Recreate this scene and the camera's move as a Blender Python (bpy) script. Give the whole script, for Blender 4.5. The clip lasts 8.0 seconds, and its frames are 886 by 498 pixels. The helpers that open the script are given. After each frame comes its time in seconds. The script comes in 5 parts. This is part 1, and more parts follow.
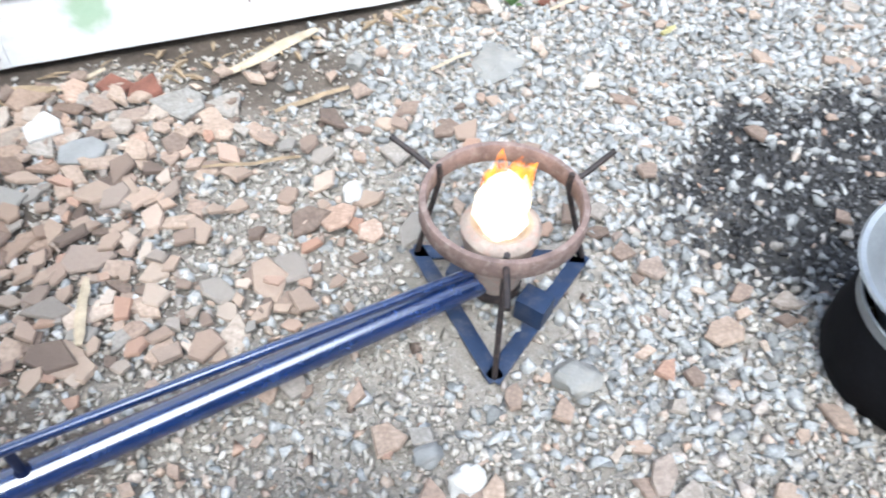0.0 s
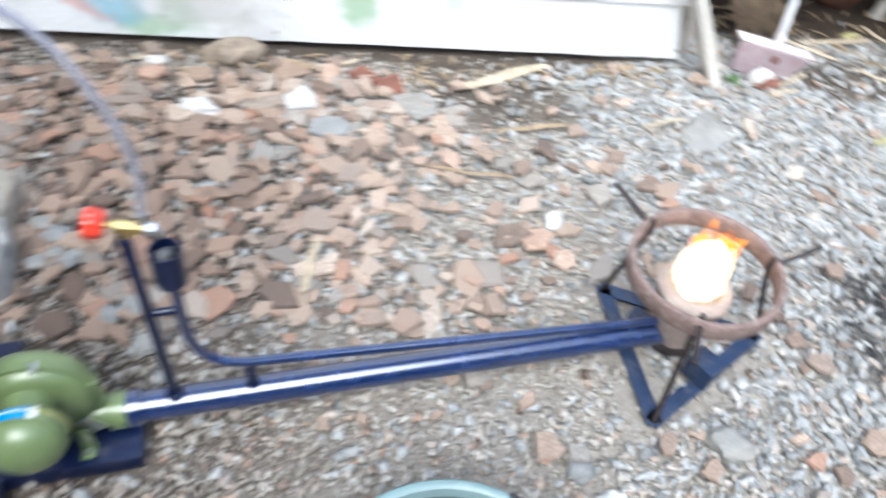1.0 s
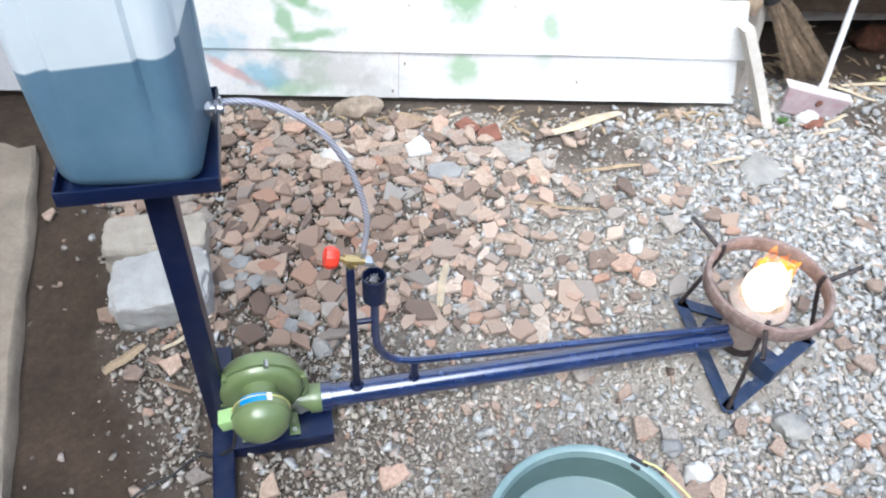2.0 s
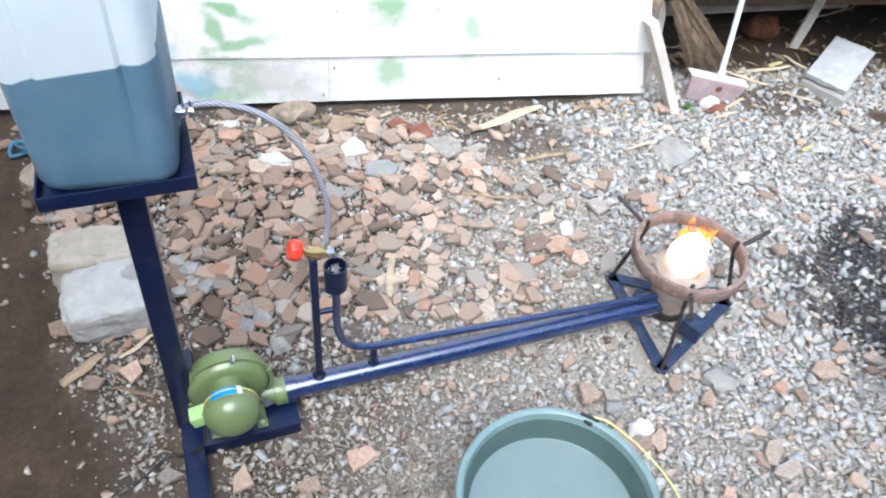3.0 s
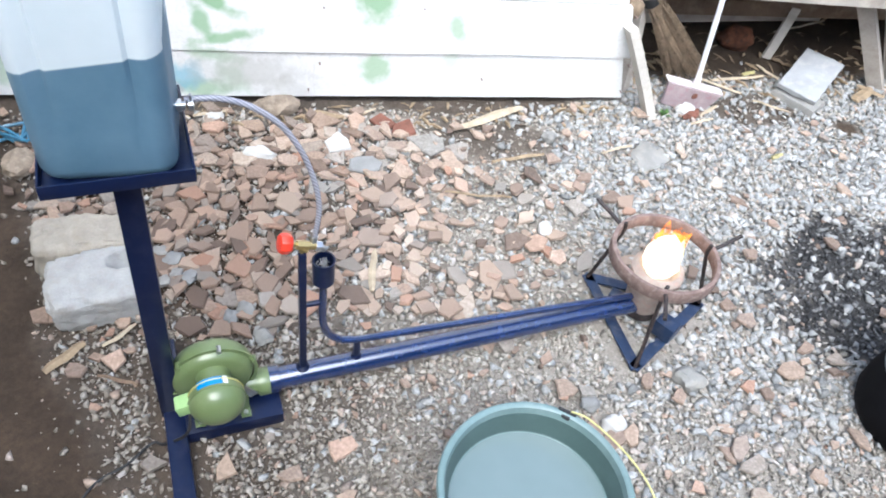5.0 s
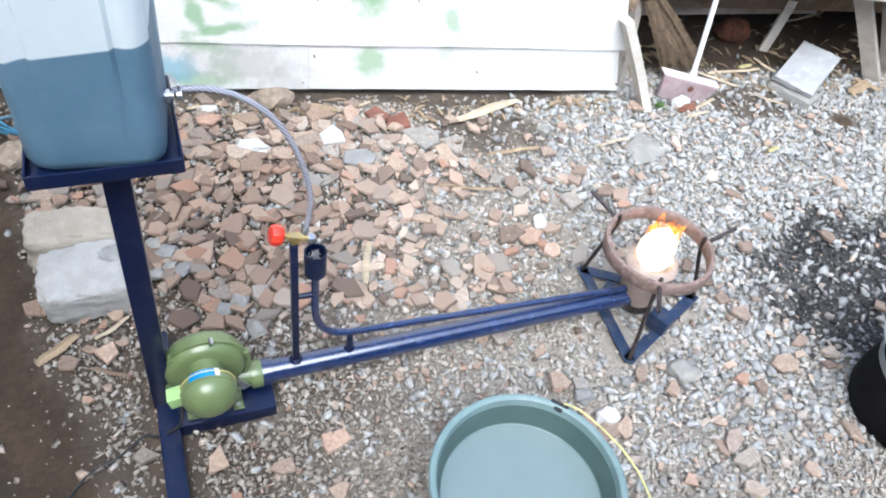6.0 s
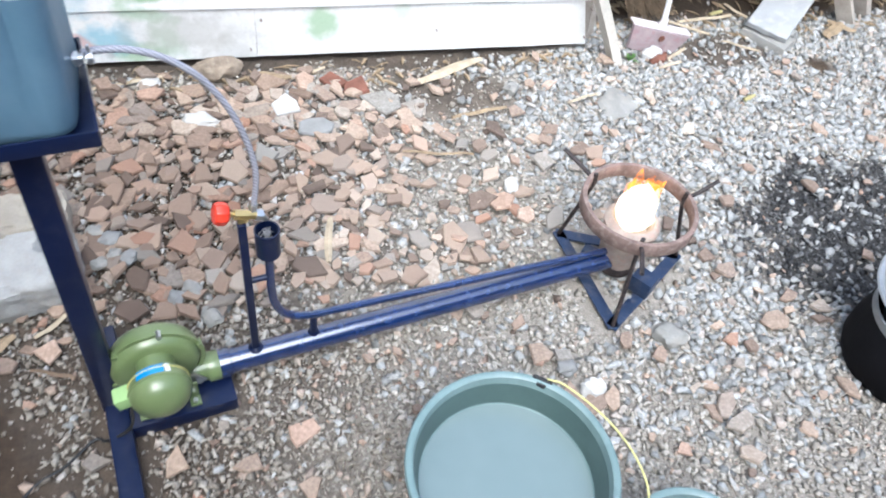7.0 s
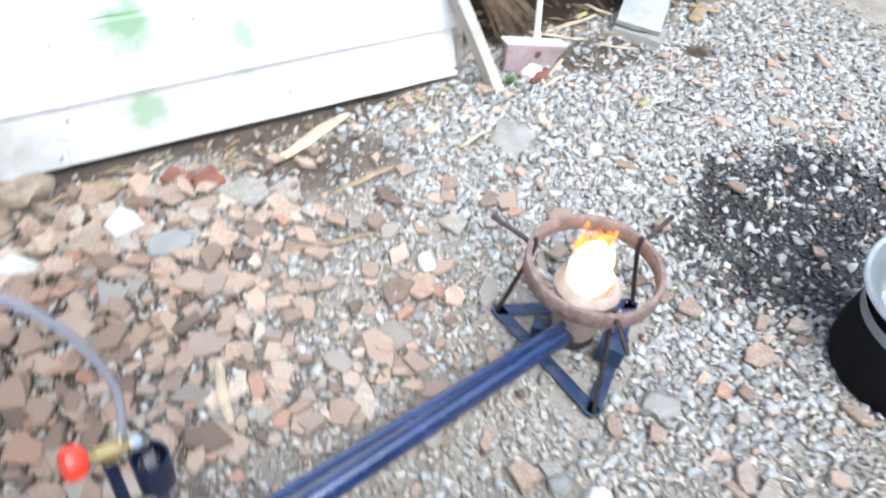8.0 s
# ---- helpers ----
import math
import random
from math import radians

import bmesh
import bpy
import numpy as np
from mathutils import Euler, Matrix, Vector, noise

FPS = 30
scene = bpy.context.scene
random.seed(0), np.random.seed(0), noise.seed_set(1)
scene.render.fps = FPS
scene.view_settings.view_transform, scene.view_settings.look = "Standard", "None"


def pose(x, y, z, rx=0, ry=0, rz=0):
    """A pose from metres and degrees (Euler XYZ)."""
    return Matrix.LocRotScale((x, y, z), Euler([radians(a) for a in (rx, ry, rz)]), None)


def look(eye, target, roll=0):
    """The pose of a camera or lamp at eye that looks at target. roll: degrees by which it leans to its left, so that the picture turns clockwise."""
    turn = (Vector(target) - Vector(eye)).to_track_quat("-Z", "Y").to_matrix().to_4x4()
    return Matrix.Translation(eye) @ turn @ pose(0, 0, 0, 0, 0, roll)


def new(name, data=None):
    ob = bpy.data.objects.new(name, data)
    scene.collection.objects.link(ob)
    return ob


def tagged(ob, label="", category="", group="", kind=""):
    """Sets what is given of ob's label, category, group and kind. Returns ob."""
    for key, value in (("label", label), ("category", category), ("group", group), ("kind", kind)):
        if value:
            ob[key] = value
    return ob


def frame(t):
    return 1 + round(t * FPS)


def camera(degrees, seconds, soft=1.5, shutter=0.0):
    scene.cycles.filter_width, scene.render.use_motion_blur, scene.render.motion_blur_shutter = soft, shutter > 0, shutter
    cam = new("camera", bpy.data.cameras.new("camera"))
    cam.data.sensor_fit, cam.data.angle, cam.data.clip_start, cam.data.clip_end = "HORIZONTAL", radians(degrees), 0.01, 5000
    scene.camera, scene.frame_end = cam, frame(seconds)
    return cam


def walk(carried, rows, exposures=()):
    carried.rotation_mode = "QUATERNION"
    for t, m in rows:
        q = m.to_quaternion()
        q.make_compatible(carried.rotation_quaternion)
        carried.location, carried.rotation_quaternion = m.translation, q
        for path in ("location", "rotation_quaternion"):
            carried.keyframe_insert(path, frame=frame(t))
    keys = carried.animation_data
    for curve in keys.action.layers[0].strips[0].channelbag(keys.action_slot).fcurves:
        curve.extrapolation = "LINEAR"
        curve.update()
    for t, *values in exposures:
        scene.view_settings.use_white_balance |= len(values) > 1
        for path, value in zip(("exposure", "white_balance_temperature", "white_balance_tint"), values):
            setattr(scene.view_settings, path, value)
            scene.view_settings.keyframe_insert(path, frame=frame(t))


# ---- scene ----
cam = camera(60.3, 8.0, soft=1.9, shutter=0.6)
PATH = [
    (0, (-0.377, -0.644, 1.243), (0.115, 0.563, -0.274), 2.7),
    (0.2, (-0.388, -0.62, 1.252), (0.158, 0.55, -0.276), 5.1),
    (0.5, (-0.445, -0.593, 1.251), (0.117, 0.58, -0.268), 7.6),
    (0.8, (-0.54, -0.662, 1.286), (-0.166, 0.619, -0.203), 7.6),
    (1, (-0.592, -0.712, 1.349), (-0.371, 0.599, -0.145), 8.1),
    (1.2, (-0.642, -0.776, 1.44), (-0.522, 0.484, -0.109), 8.7),
    (1.5, (-0.757, -0.867, 1.527), (-0.633, 0.455, 0.032), 9.1),
    (1.7, (-0.794, -0.909, 1.595), (-0.712, 0.426, 0.108), 5.5),
    (2.8, (-0.903, -1.045, 1.686), (-0.611, 0.34, 0.273), 5.6),
    (3, (-0.92, -1.055, 1.693), (-0.578, 0.285, 0.248), 7.0),
    (3.5, (-0.949, -1.061, 1.715), (-0.558, 0.272, 0.277), 9.2),
    (4, (-0.952, -1.071, 1.72), (-0.534, 0.258, 0.285), 10.3),
    (4.5, (-0.967, -1.074, 1.721), (-0.549, 0.249, 0.281), 10.7),
    (6, (-0.946, -1.082, 1.715), (-0.527, 0.228, 0.264), 10.8),
    (6.5, (-0.943, -1.076, 1.69), (-0.519, 0.197, 0.207), 11.4),
    (7, (-0.899, -0.995, 1.611), (-0.419, 0.246, 0.118), 10.2),
    (7.2, (-0.894, -0.905, 1.59), (-0.396, 0.28, 0.057), 10.7),
    (7.5, (-0.861, -0.744, 1.532), (-0.152, 0.426, 0.087), 13.2),
    (7.7, (-0.865, -0.682, 1.485), (-0.114, 0.469, 0.026), 12.0),
    (8, (-0.869, -0.549, 1.431), (-0.047, 0.588, 0.006), 8.4),
]
walk(cam, [(t, look(eye, target, roll)) for t, eye, target, roll in PATH],
     exposures=[(0.0, 1.31, 5500, 4), (0.8, 1.26, 5500, 4), (1.5, 1.24, 5530, 5), (3.0, 1.26, 5550, 6), (6.5, 1.25, 5550, 6), (7.5, 1.3, 5520, 5), (8.0, 1.32, 5520, 5)])

# ---------- light: bright overcast afternoon ----------
world = bpy.data.worlds.new("overcast_sky")
scene.world = world
world.use_nodes = True
wt = world.node_tree
sky = wt.nodes.new("ShaderNodeTexSky")
sky.sky_type = "NISHITA"
sky.sun_disc = False
sky.sun_elevation = radians(58)
sky.sun_rotation = radians(200)
sky.air_density, sky.dust_density, sky.ozone_density = 1.0, 5.0, 1.0
wt.links.new(sky.outputs[0], wt.nodes["Background"].inputs[0])
wt.nodes["Background"].inputs[1].default_value = 0.15
sun = new("sun", bpy.data.lights.new("sun", "SUN"))
sun.data.energy, sun.data.angle, sun.data.color = 1.5, radians(50), (1.0, 0.97, 0.93)
sun.matrix_world = look((0, 0, 0), (0.12, 0.5, -0.85))

# ---------- materials ----------


def nodes_of(m):
    m.use_nodes = True
    t = m.node_tree
    return t, t.nodes, t.links, t.nodes["Principled BSDF"]


def noise_node(t, scale, detail=4.0, coord="Object", rough=0.6):
    c = t.nodes.new("ShaderNodeTexCoord")
    n = t.nodes.new("ShaderNodeTexNoise")
    n.inputs["Scale"].default_value, n.inputs["Detail"].default_value, n.inputs["Roughness"].default_value = scale, detail, rough
    t.links.new(c.outputs[coord], n.inputs["Vector"])
    return n


def ramp_node(t, src, stops):
    r = t.nodes.new("ShaderNodeValToRGB")
    while len(r.color_ramp.elements) < len(stops):
        r.color_ramp.elements.new(0.5)
    for e, (p, c) in zip(r.color_ramp.elements, stops):
        e.position, e.color = p, (*c, 1.0)
    t.links.new(src, r.inputs[0])
    return r


def mix_node(t, fac, a, b, mode="MIX"):
    m = t.nodes.new("ShaderNodeMix")
    m.data_type, m.blend_type = "RGBA", mode
    for sock, v in ((m.inputs[0], fac), (m.inputs[6], a), (m.inputs[7], b)):
        if isinstance(v, (int, float)):
            sock.default_value = v
        elif isinstance(v, tuple):
            sock.default_value = (*v, 1.0)
        else:
            t.links.new(v, sock)
    return m.outputs[2]


def shade(c, k):
    return tuple(max(0.0, min(1.0, v * k)) for v in c)


def surface(name, color, rough=0.6, metal=0.0, var=0.25, big=6.0, fine=90.0, bump=0.15, dirt=None, dirt_amount=0.4, coat=0.0):
    """Two scales of variation, grain relief and an optional dirt tone."""
    m = bpy.data.materials.new(name)
    t, n, l, b = nodes_of(m)
    big_n, fine_n = noise_node(t, big), noise_node(t, fine, 3.0)
    c1 = ramp_node(t, big_n.outputs[0], [(0.3, shade(color, 1 - var)), (0.7, shade(color, 1 + var * 0.7))]).outputs[0]
    c2 = ramp_node(t, fine_n.outputs[0], [(0.3, (1 - var * 0.6,) * 3), (0.7, (1.0, 1.0, 1.0))]).outputs[0]
    col = mix_node(t, 1.0, c1, c2, "MULTIPLY")
    if dirt:
        d = noise_node(t, big * 2.7, 6.0)
        f = ramp_node(t, d.outputs[0], [(0.5, (0, 0, 0)), (0.68, (dirt_amount,) * 3)]).outputs[0]
        col = mix_node(t, f, col, dirt)
    l.new(col, b.inputs["Base Color"])
    b.inputs["Roughness"].default_value, b.inputs["Metallic"].default_value = rough, metal
    if coat:
        b.inputs["Coat Weight"].default_value, b.inputs["Coat Roughness"].default_value = coat, 0.15
        b.inputs["Coat IOR"].default_value = 1.5 + 0.08 * coat
    if bump:
        bn = n.new("ShaderNodeBump")
        bn.inputs["Strength"].default_value, bn.inputs["Distance"].default_value = bump, 0.004
        l.new(fine_n.outputs[0], bn.inputs["Height"])
        l.new(bn.outputs[0], b.inputs["Normal"])
    return m


def pieces(name, stops, rough=0.85, source="island", grain=160.0, bump=0.5):
    """Colour by piece, with grain on each."""
    m = bpy.data.materials.new(name)
    t, n, l, b = nodes_of(m)
    if source == "island":
        out = n.new("ShaderNodeNewGeometry").outputs["Random Per Island"]
    else:
        out = n.new("ShaderNodeObjectInfo").outputs["Random"]
    c = ramp_node(t, out, stops).outputs[0]
    g = noise_node(t, grain, 4.0)
    c2 = ramp_node(t, g.outputs[0], [(0.28, (0.68, 0.67, 0.66)), (0.66, (1.12, 1.12, 1.12))]).outputs[0]
    h = noise_node(t, 28.0, 3.0)
    c3 = ramp_node(t, h.outputs[0], [(0.35, (0.86, 0.84, 0.82)), (0.65, (1.0, 1.0, 1.0))]).outputs[0]
    l.new(mix_node(t, 1.0, mix_node(t, 1.0, c, c2, "MULTIPLY"), c3, "MULTIPLY"), b.inputs["Base Color"])
    b.inputs["Roughness"].default_value = rough
    bn = n.new("ShaderNodeBump")
    bn.inputs["Strength"].default_value, bn.inputs["Distance"].default_value = bump, 0.003
    l.new(g.outputs[0], bn.inputs["Height"])
    l.new(bn.outputs[0], b.inputs["Normal"])
    return m


GREYS = [(0.0, (0.215, 0.220, 0.216)), (0.3, (0.325, 0.334, 0.330)), (0.6, (0.408, 0.419, 0.414)), (0.88, (0.485, 0.493, 0.488)), (0.95, (0.440, 0.362, 0.302)), (1.0, (0.560, 0.555, 0.540))]
BEIGES = [(0.0, (0.275, 0.250, 0.215)), (0.3, (0.370, 0.345, 0.302)), (0.6, (0.440, 0.415, 0.370)), (0.88, (0.520, 0.496, 0.450)), (0.95, (0.455, 0.335, 0.255)), (1.0, (0.590, 0.570, 0.525))]
TANS = [(0.0, (0.175, 0.152, 0.124)), (0.3, (0.262, 0.234, 0.194)), (0.6, (0.345, 0.317, 0.272)), (0.88, (0.430, 0.402, 0.354)), (0.95, (0.330, 0.228, 0.170)), (1.0, (0.520, 0.498, 0.456))]
CHARS = [(0.0, (0.024, 0.024, 0.026)), (0.45, (0.070, 0.070, 0.073)), (0.75, (0.140, 0.142, 0.144)), (0.94, (0.215, 0.215, 0.215)), (1.0, (0.270, 0.265, 0.26))]
CLAYS = [(0.0, (0.145, 0.109, 0.088)), (0.18, (0.272, 0.206, 0.164)), (0.40, (0.412, 0.322, 0.253)), (0.58, (0.325, 0.243, 0.192)), (0.70, (0.285, 0.272, 0.250)), (0.82, (0.480, 0.388, 0.310)), (0.93, (0.375, 0.225, 0.160)), (1.0, (0.560, 0.500, 0.425))]
M_GRAVEL = pieces("grey_crushed_stone", GREYS)
M_FINE = pieces("fine_beige_gravel", BEIGES)
M_TAN = pieces("tan_soil_stained_gravel", TANS)
M_CHAR = pieces("charcoal_lumps", CHARS, 0.7)
M_CLAY = pieces("fired_clay", CLAYS, 0.9, "object", 120.0)
# the clay tones again, darker and a little redder
DARK_CLAYS = [(p, (c[0] * 0.80, c[1] * 0.755, c[2] * 0.72)) for p, c in CLAYS]
M_CLAY_DARK = pieces("dark_fired_clay", DARK_CLAYS, 0.8, "object", 120.0)
M_BITS_DARK = pieces("dark_fired_clay_bits", DARK_CLAYS, 0.8, "island", 120.0)
M_CLAY_BITS = pieces("fired_clay_bits", CLAYS, 0.9, "island", 120.0)
# one navy paint twice: brighter for the skylit pipe, darker for the shaded stand
M_PIPE = surface("lit_glossy_navy_paint", (0.008, 0.022, 0.090), 0.24, 0.0, 0.25, 11.0, 240.0, 0.08, (0.05, 0.08, 0.16), 0.35, 1.0)
for key, value in (("Coat IOR", 1.8), ("Coat Roughness", 0.13)):
    M_PIPE.node_tree.nodes["Principled BSDF"].inputs[key].default_value = value
M_BLUE = surface("shaded_navy_enamel_paint", (0.0048, 0.0105, 0.040), 0.34, 0.0, 0.2, 9.0, 220.0, 0.06, (0.10, 0.10, 0.11), 0.08, 0.25)
M_BLUE.node_tree.nodes["Principled BSDF"].inputs["Specular IOR Level"].default_value = 0.3
M_DULLBLUE = surface("scorched_navy_paint", (0.018, 0.036, 0.085), 0.42, 0.0, 0.3, 14.0, 220.0, 0.2, (0.12, 0.11, 0.11), 0.4)
M_GREEN = surface("olive_green_enamel", (0.142, 0.190, 0.078), 0.34, 0.0, 0.12, 9.0, 260.0, 0.08, (0.22, 0.26, 0.14), 0.25, 0.4)
M_PALEGREEN = surface("pale_green_plastic", (0.33, 0.50, 0.21), 0.45, 0.0, 0.1, 12.0, 200.0, 0.05)
M_LABELBLUE = surface("blue_foil_label", (0.02, 0.24, 0.55), 0.25, 0.0, 0.1, 30.0, 200.0, 0.02)
M_LABELWHITE = surface("white_label_paper", (0.72, 0.75, 0.76), 0.4, 0.0, 0.06, 30.0, 200.0, 0.02)
M_RED = surface("red_plastic", (0.72, 0.045, 0.02), 0.35, 0.0, 0.1, 20.0, 160.0, 0.05, None, 0.0, 0.2)
M_BRASS = surface("brass", (0.62, 0.47, 0.20), 0.3, 0.9, 0.2, 20.0, 200.0, 0.1)
M_STEEL = surface("bright_steel", (0.62, 0.63, 0.64), 0.3, 0.95, 0.15, 20.0, 200.0, 0.1)
M_ALU = surface("scuffed_aluminium", (0.36, 0.38, 0.395), 0.45, 0.6, 0.2, 8.0, 150.0, 0.1, (0.35, 0.36, 0.37), 0.4)
M_RUST = surface("scorched_rusty_steel", (0.25, 0.175, 0.15), 0.75, 0.15, 0.35, 22.0, 180.0, 0.35, (0.33, 0.27, 0.24), 0.7)
M_ROD = surface("blackened_steel_rod", (0.035, 0.028, 0.028), 0.6, 0.2, 0.4, 30.0, 200.0, 0.2, (0.16, 0.10, 0.08), 0.4)
M_CEMENT = surface("fired_refractory_cement", (0.40, 0.33, 0.28), 0.9, 0.0, 0.25, 25.0, 220.0, 0.5, (0.44, 0.25, 0.20), 0.5)
M_SOOT = surface("soot_black_pot", (0.008, 0.008, 0.010), 0.75, 0.0, 0.4, 8.0, 90.0, 0.2)
M_SOOT.node_tree.nodes["Principled BSDF"].inputs["Specular IOR Level"].default_value = 0.12
M_TUB = surface("grey_green_plastic", (0.066, 0.106, 0.101), 0.36, 0.0, 0.12, 4.0, 140.0, 0.05, (0.095, 0.145, 0.14), 0.3)
# tub rim tone: wear, plus light from above put into the colour
M_TUBRIM = surface("lit_worn_grey_green_plastic", (0.165, 0.240, 0.240), 0.36, 0.0, 0.12, 7.0, 140.0, 0.08, (0.24, 0.32, 0.32), 0.4)
M_CONCRETE = surface("weathered_concrete", (0.28, 0.275, 0.258), 0.92, 0.0, 0.2, 9.0, 130.0, 0.6, (0.34, 0.31, 0.27), 0.6)
M_BLOCK = surface("pale_broken_concrete", (0.385, 0.385, 0.37), 0.95, 0.0, 0.16, 14.0, 170.0, 0.9, (0.33, 0.31, 0.28), 0.6)
M_BUFFBLOCK = surface("buff_weathered_concrete", (0.37, 0.335, 0.28), 0.95, 0.0, 0.2, 12.0, 170.0, 0.9, (0.30, 0.26, 0.20), 0.6)
M_LEDGE = surface("dusty_tan_concrete", (0.30, 0.25, 0.19), 0.95, 0.0, 0.25, 6.0, 90.0, 0.5, (0.20, 0.16, 0.12), 0.5)
M_PAVER = surface("pale_paver", (0.34, 0.35, 0.355), 0.9, 0.0, 0.1, 9.0, 160.0, 0.3, (0.45, 0.43, 0.41), 0.5)
M_WHITESTONE = surface("chalky_white_stone", (0.50, 0.49, 0.465), 0.9, 0.0, 0.1, 20.0, 160.0, 0.4)
M_BROWNROCK = surface("brown_rock", (0.30, 0.24, 0.18), 0.9, 0.0, 0.3, 18.0, 160.0, 0.5, (0.45, 0.38, 0.30), 0.5)
M_SLATE = surface("grey_roof_tile", (0.25, 0.25, 0.245), 0.9, 0.0, 0.15, 18.0, 160.0, 0.4)
M_BRICKRED = surface("red_brick", (0.20, 0.085, 0.058), 0.92, 0.0, 0.3, 18.0, 160.0, 0.5)
M_STRAW = surface("split_bamboo_and_straw", (0.48, 0.40, 0.285), 0.8, 0.0, 0.25, 20.0, 150.0, 0.3)
M_LEAF = surface("dry_leaf", (0.32, 0.24, 0.15), 0.8, 0.0, 0.3, 30.0, 150.0, 0.3)
M_YELLOW = surface("yellow_leaf", (0.40, 0.36, 0.16), 0.6, 0.0, 0.2, 30.0, 150.0, 0.2)
M_WEED = surface("green_weed", (0.10, 0.20, 0.05), 0.6, 0.0, 0.3, 30.0, 150.0, 0.2)
M_GREYWOOD = surface("weathered_grey_timber", (0.44, 0.40, 0.35), 0.85, 0.0, 0.25, 6.0, 120.0, 0.4, (0.25, 0.21, 0.17), 0.5)
M_PALEWOOD = surface("pale_bleached_board", (0.60, 0.565, 0.50), 0.85, 0.0, 0.2, 7.0, 130.0, 0.4, (0.36, 0.31, 0.25), 0.4)
M_BURNT = surface("sooty_orange_brick", (0.13, 0.05, 0.025), 0.95, 0.0, 0.5, 22.0, 160.0, 0.6, (0.03, 0.02, 0.018), 0.8)
M_DARKWOOD = surface("old_brown_timber", (0.20, 0.14, 0.095), 0.88, 0.0, 0.35, 6.0, 120.0, 0.4, (0.33, 0.27, 0.21), 0.4)
M_BROOM = surface("palm_rib_bristles", (0.27, 0.20, 0.13), 0.8, 0.0, 0.4, 40.0, 200.0, 0.3)
M_PINK = surface("faded_pink_plastic", (0.44, 0.355, 0.365), 0.55, 0.0, 0.18, 16.0, 120.0, 0.1, (0.38, 0.20, 0.225), 0.6)
M_PALEPINK = surface("pale_plastic_rim", (0.72, 0.66, 0.66), 0.5, 0.0, 0.1, 14.0, 120.0, 0.1)
M_WHITEPLASTIC = surface("white_plastic_tube", (0.80, 0.81, 0.82), 0.35, 0.0, 0.06, 10.0, 100.0, 0.03)
M_CABLE = surface("black_rubber_cable", (0.02, 0.02, 0.021), 0.6, 0.0, 0.2, 30.0, 200.0, 0.1)
M_STRING = surface("yellow_nylon_string", (0.64, 0.60, 0.24), 0.5, 0.0, 0.15, 60.0, 300.0, 0.2)
M_TRASH = surface("blue_plastic_film", (0.06, 0.19, 0.30), 0.35, 0.0, 0.3, 30.0, 120.0, 0.2)
M_WOOL = surface("steel_wool", (0.30, 0.30, 0.31), 0.45, 0.8, 0.5, 60.0, 400.0, 0.5)


def ground_material():
    m = bpy.data.materials.new("yard_earth")
    t, n, l, b = nodes_of(m)
    a = n.new("ShaderNodeAttribute")
    a.attribute_name = "earth"
    sep = n.new("ShaderNodeSeparateColor")
    l.new(a.outputs["Color"], sep.inputs[0])
    f1, f2, f3 = noise_node(t, 7.0, 5.0), noise_node(t, 60.0, 5.0), noise_node(t, 420.0, 2.0)
    brown = ramp_node(t, f1.outputs[0], [(0.3, (0.040, 0.0265, 0.0160)), (0.7, (0.084, 0.0575, 0.0360))]).outputs[0]
    dust = ramp_node(t, f1.outputs[0], [(0.3, (0.30, 0.275, 0.24)), (0.7, (0.45, 0.42, 0.375))]).outputs[0]
    soot = ramp_node(t, f1.outputs[0], [(0.3, (0.02, 0.02, 0.021)), (0.7, (0.06, 0.058, 0.056))]).outputs[0]
    col = mix_node(t, sep.outputs[0], dust, brown)
    col = mix_node(t, sep.outputs[1], col, soot)
    sp = ramp_node(t, f3.outputs[0], [(0.3, (0.62, 0.60, 0.58)), (0.68, (1.15, 1.15, 1.15))]).outputs[0]
    col = mix_node(t, 1.0, col, sp, "MULTIPLY")
    sp2 = ramp_node(t, f2.outputs[0], [(0.3, (0.7, 0.68, 0.66)), (0.7, (1.1, 1.1, 1.1))]).outputs[0]
    col = mix_node(t, 1.0, col, sp2, "MULTIPLY")
    l.new(col, b.inputs["Base Color"])
    b.inputs["Roughness"].default_value = 0.95
    bn = n.new("ShaderNodeBump")
    bn.inputs["Strength"].default_value, bn.inputs["Distance"].default_value = 0.7, 0.006
    h = n.new("ShaderNodeMath")
    h.operation = "ADD"
    l.new(f2.outputs[0], h.inputs[0])
    l.new(f3.outputs[0], h.inputs[1])
    l.new(h.outputs[0], bn.inputs["Height"])
    l.new(bn.outputs[0], b.inputs["Normal"])
    return m


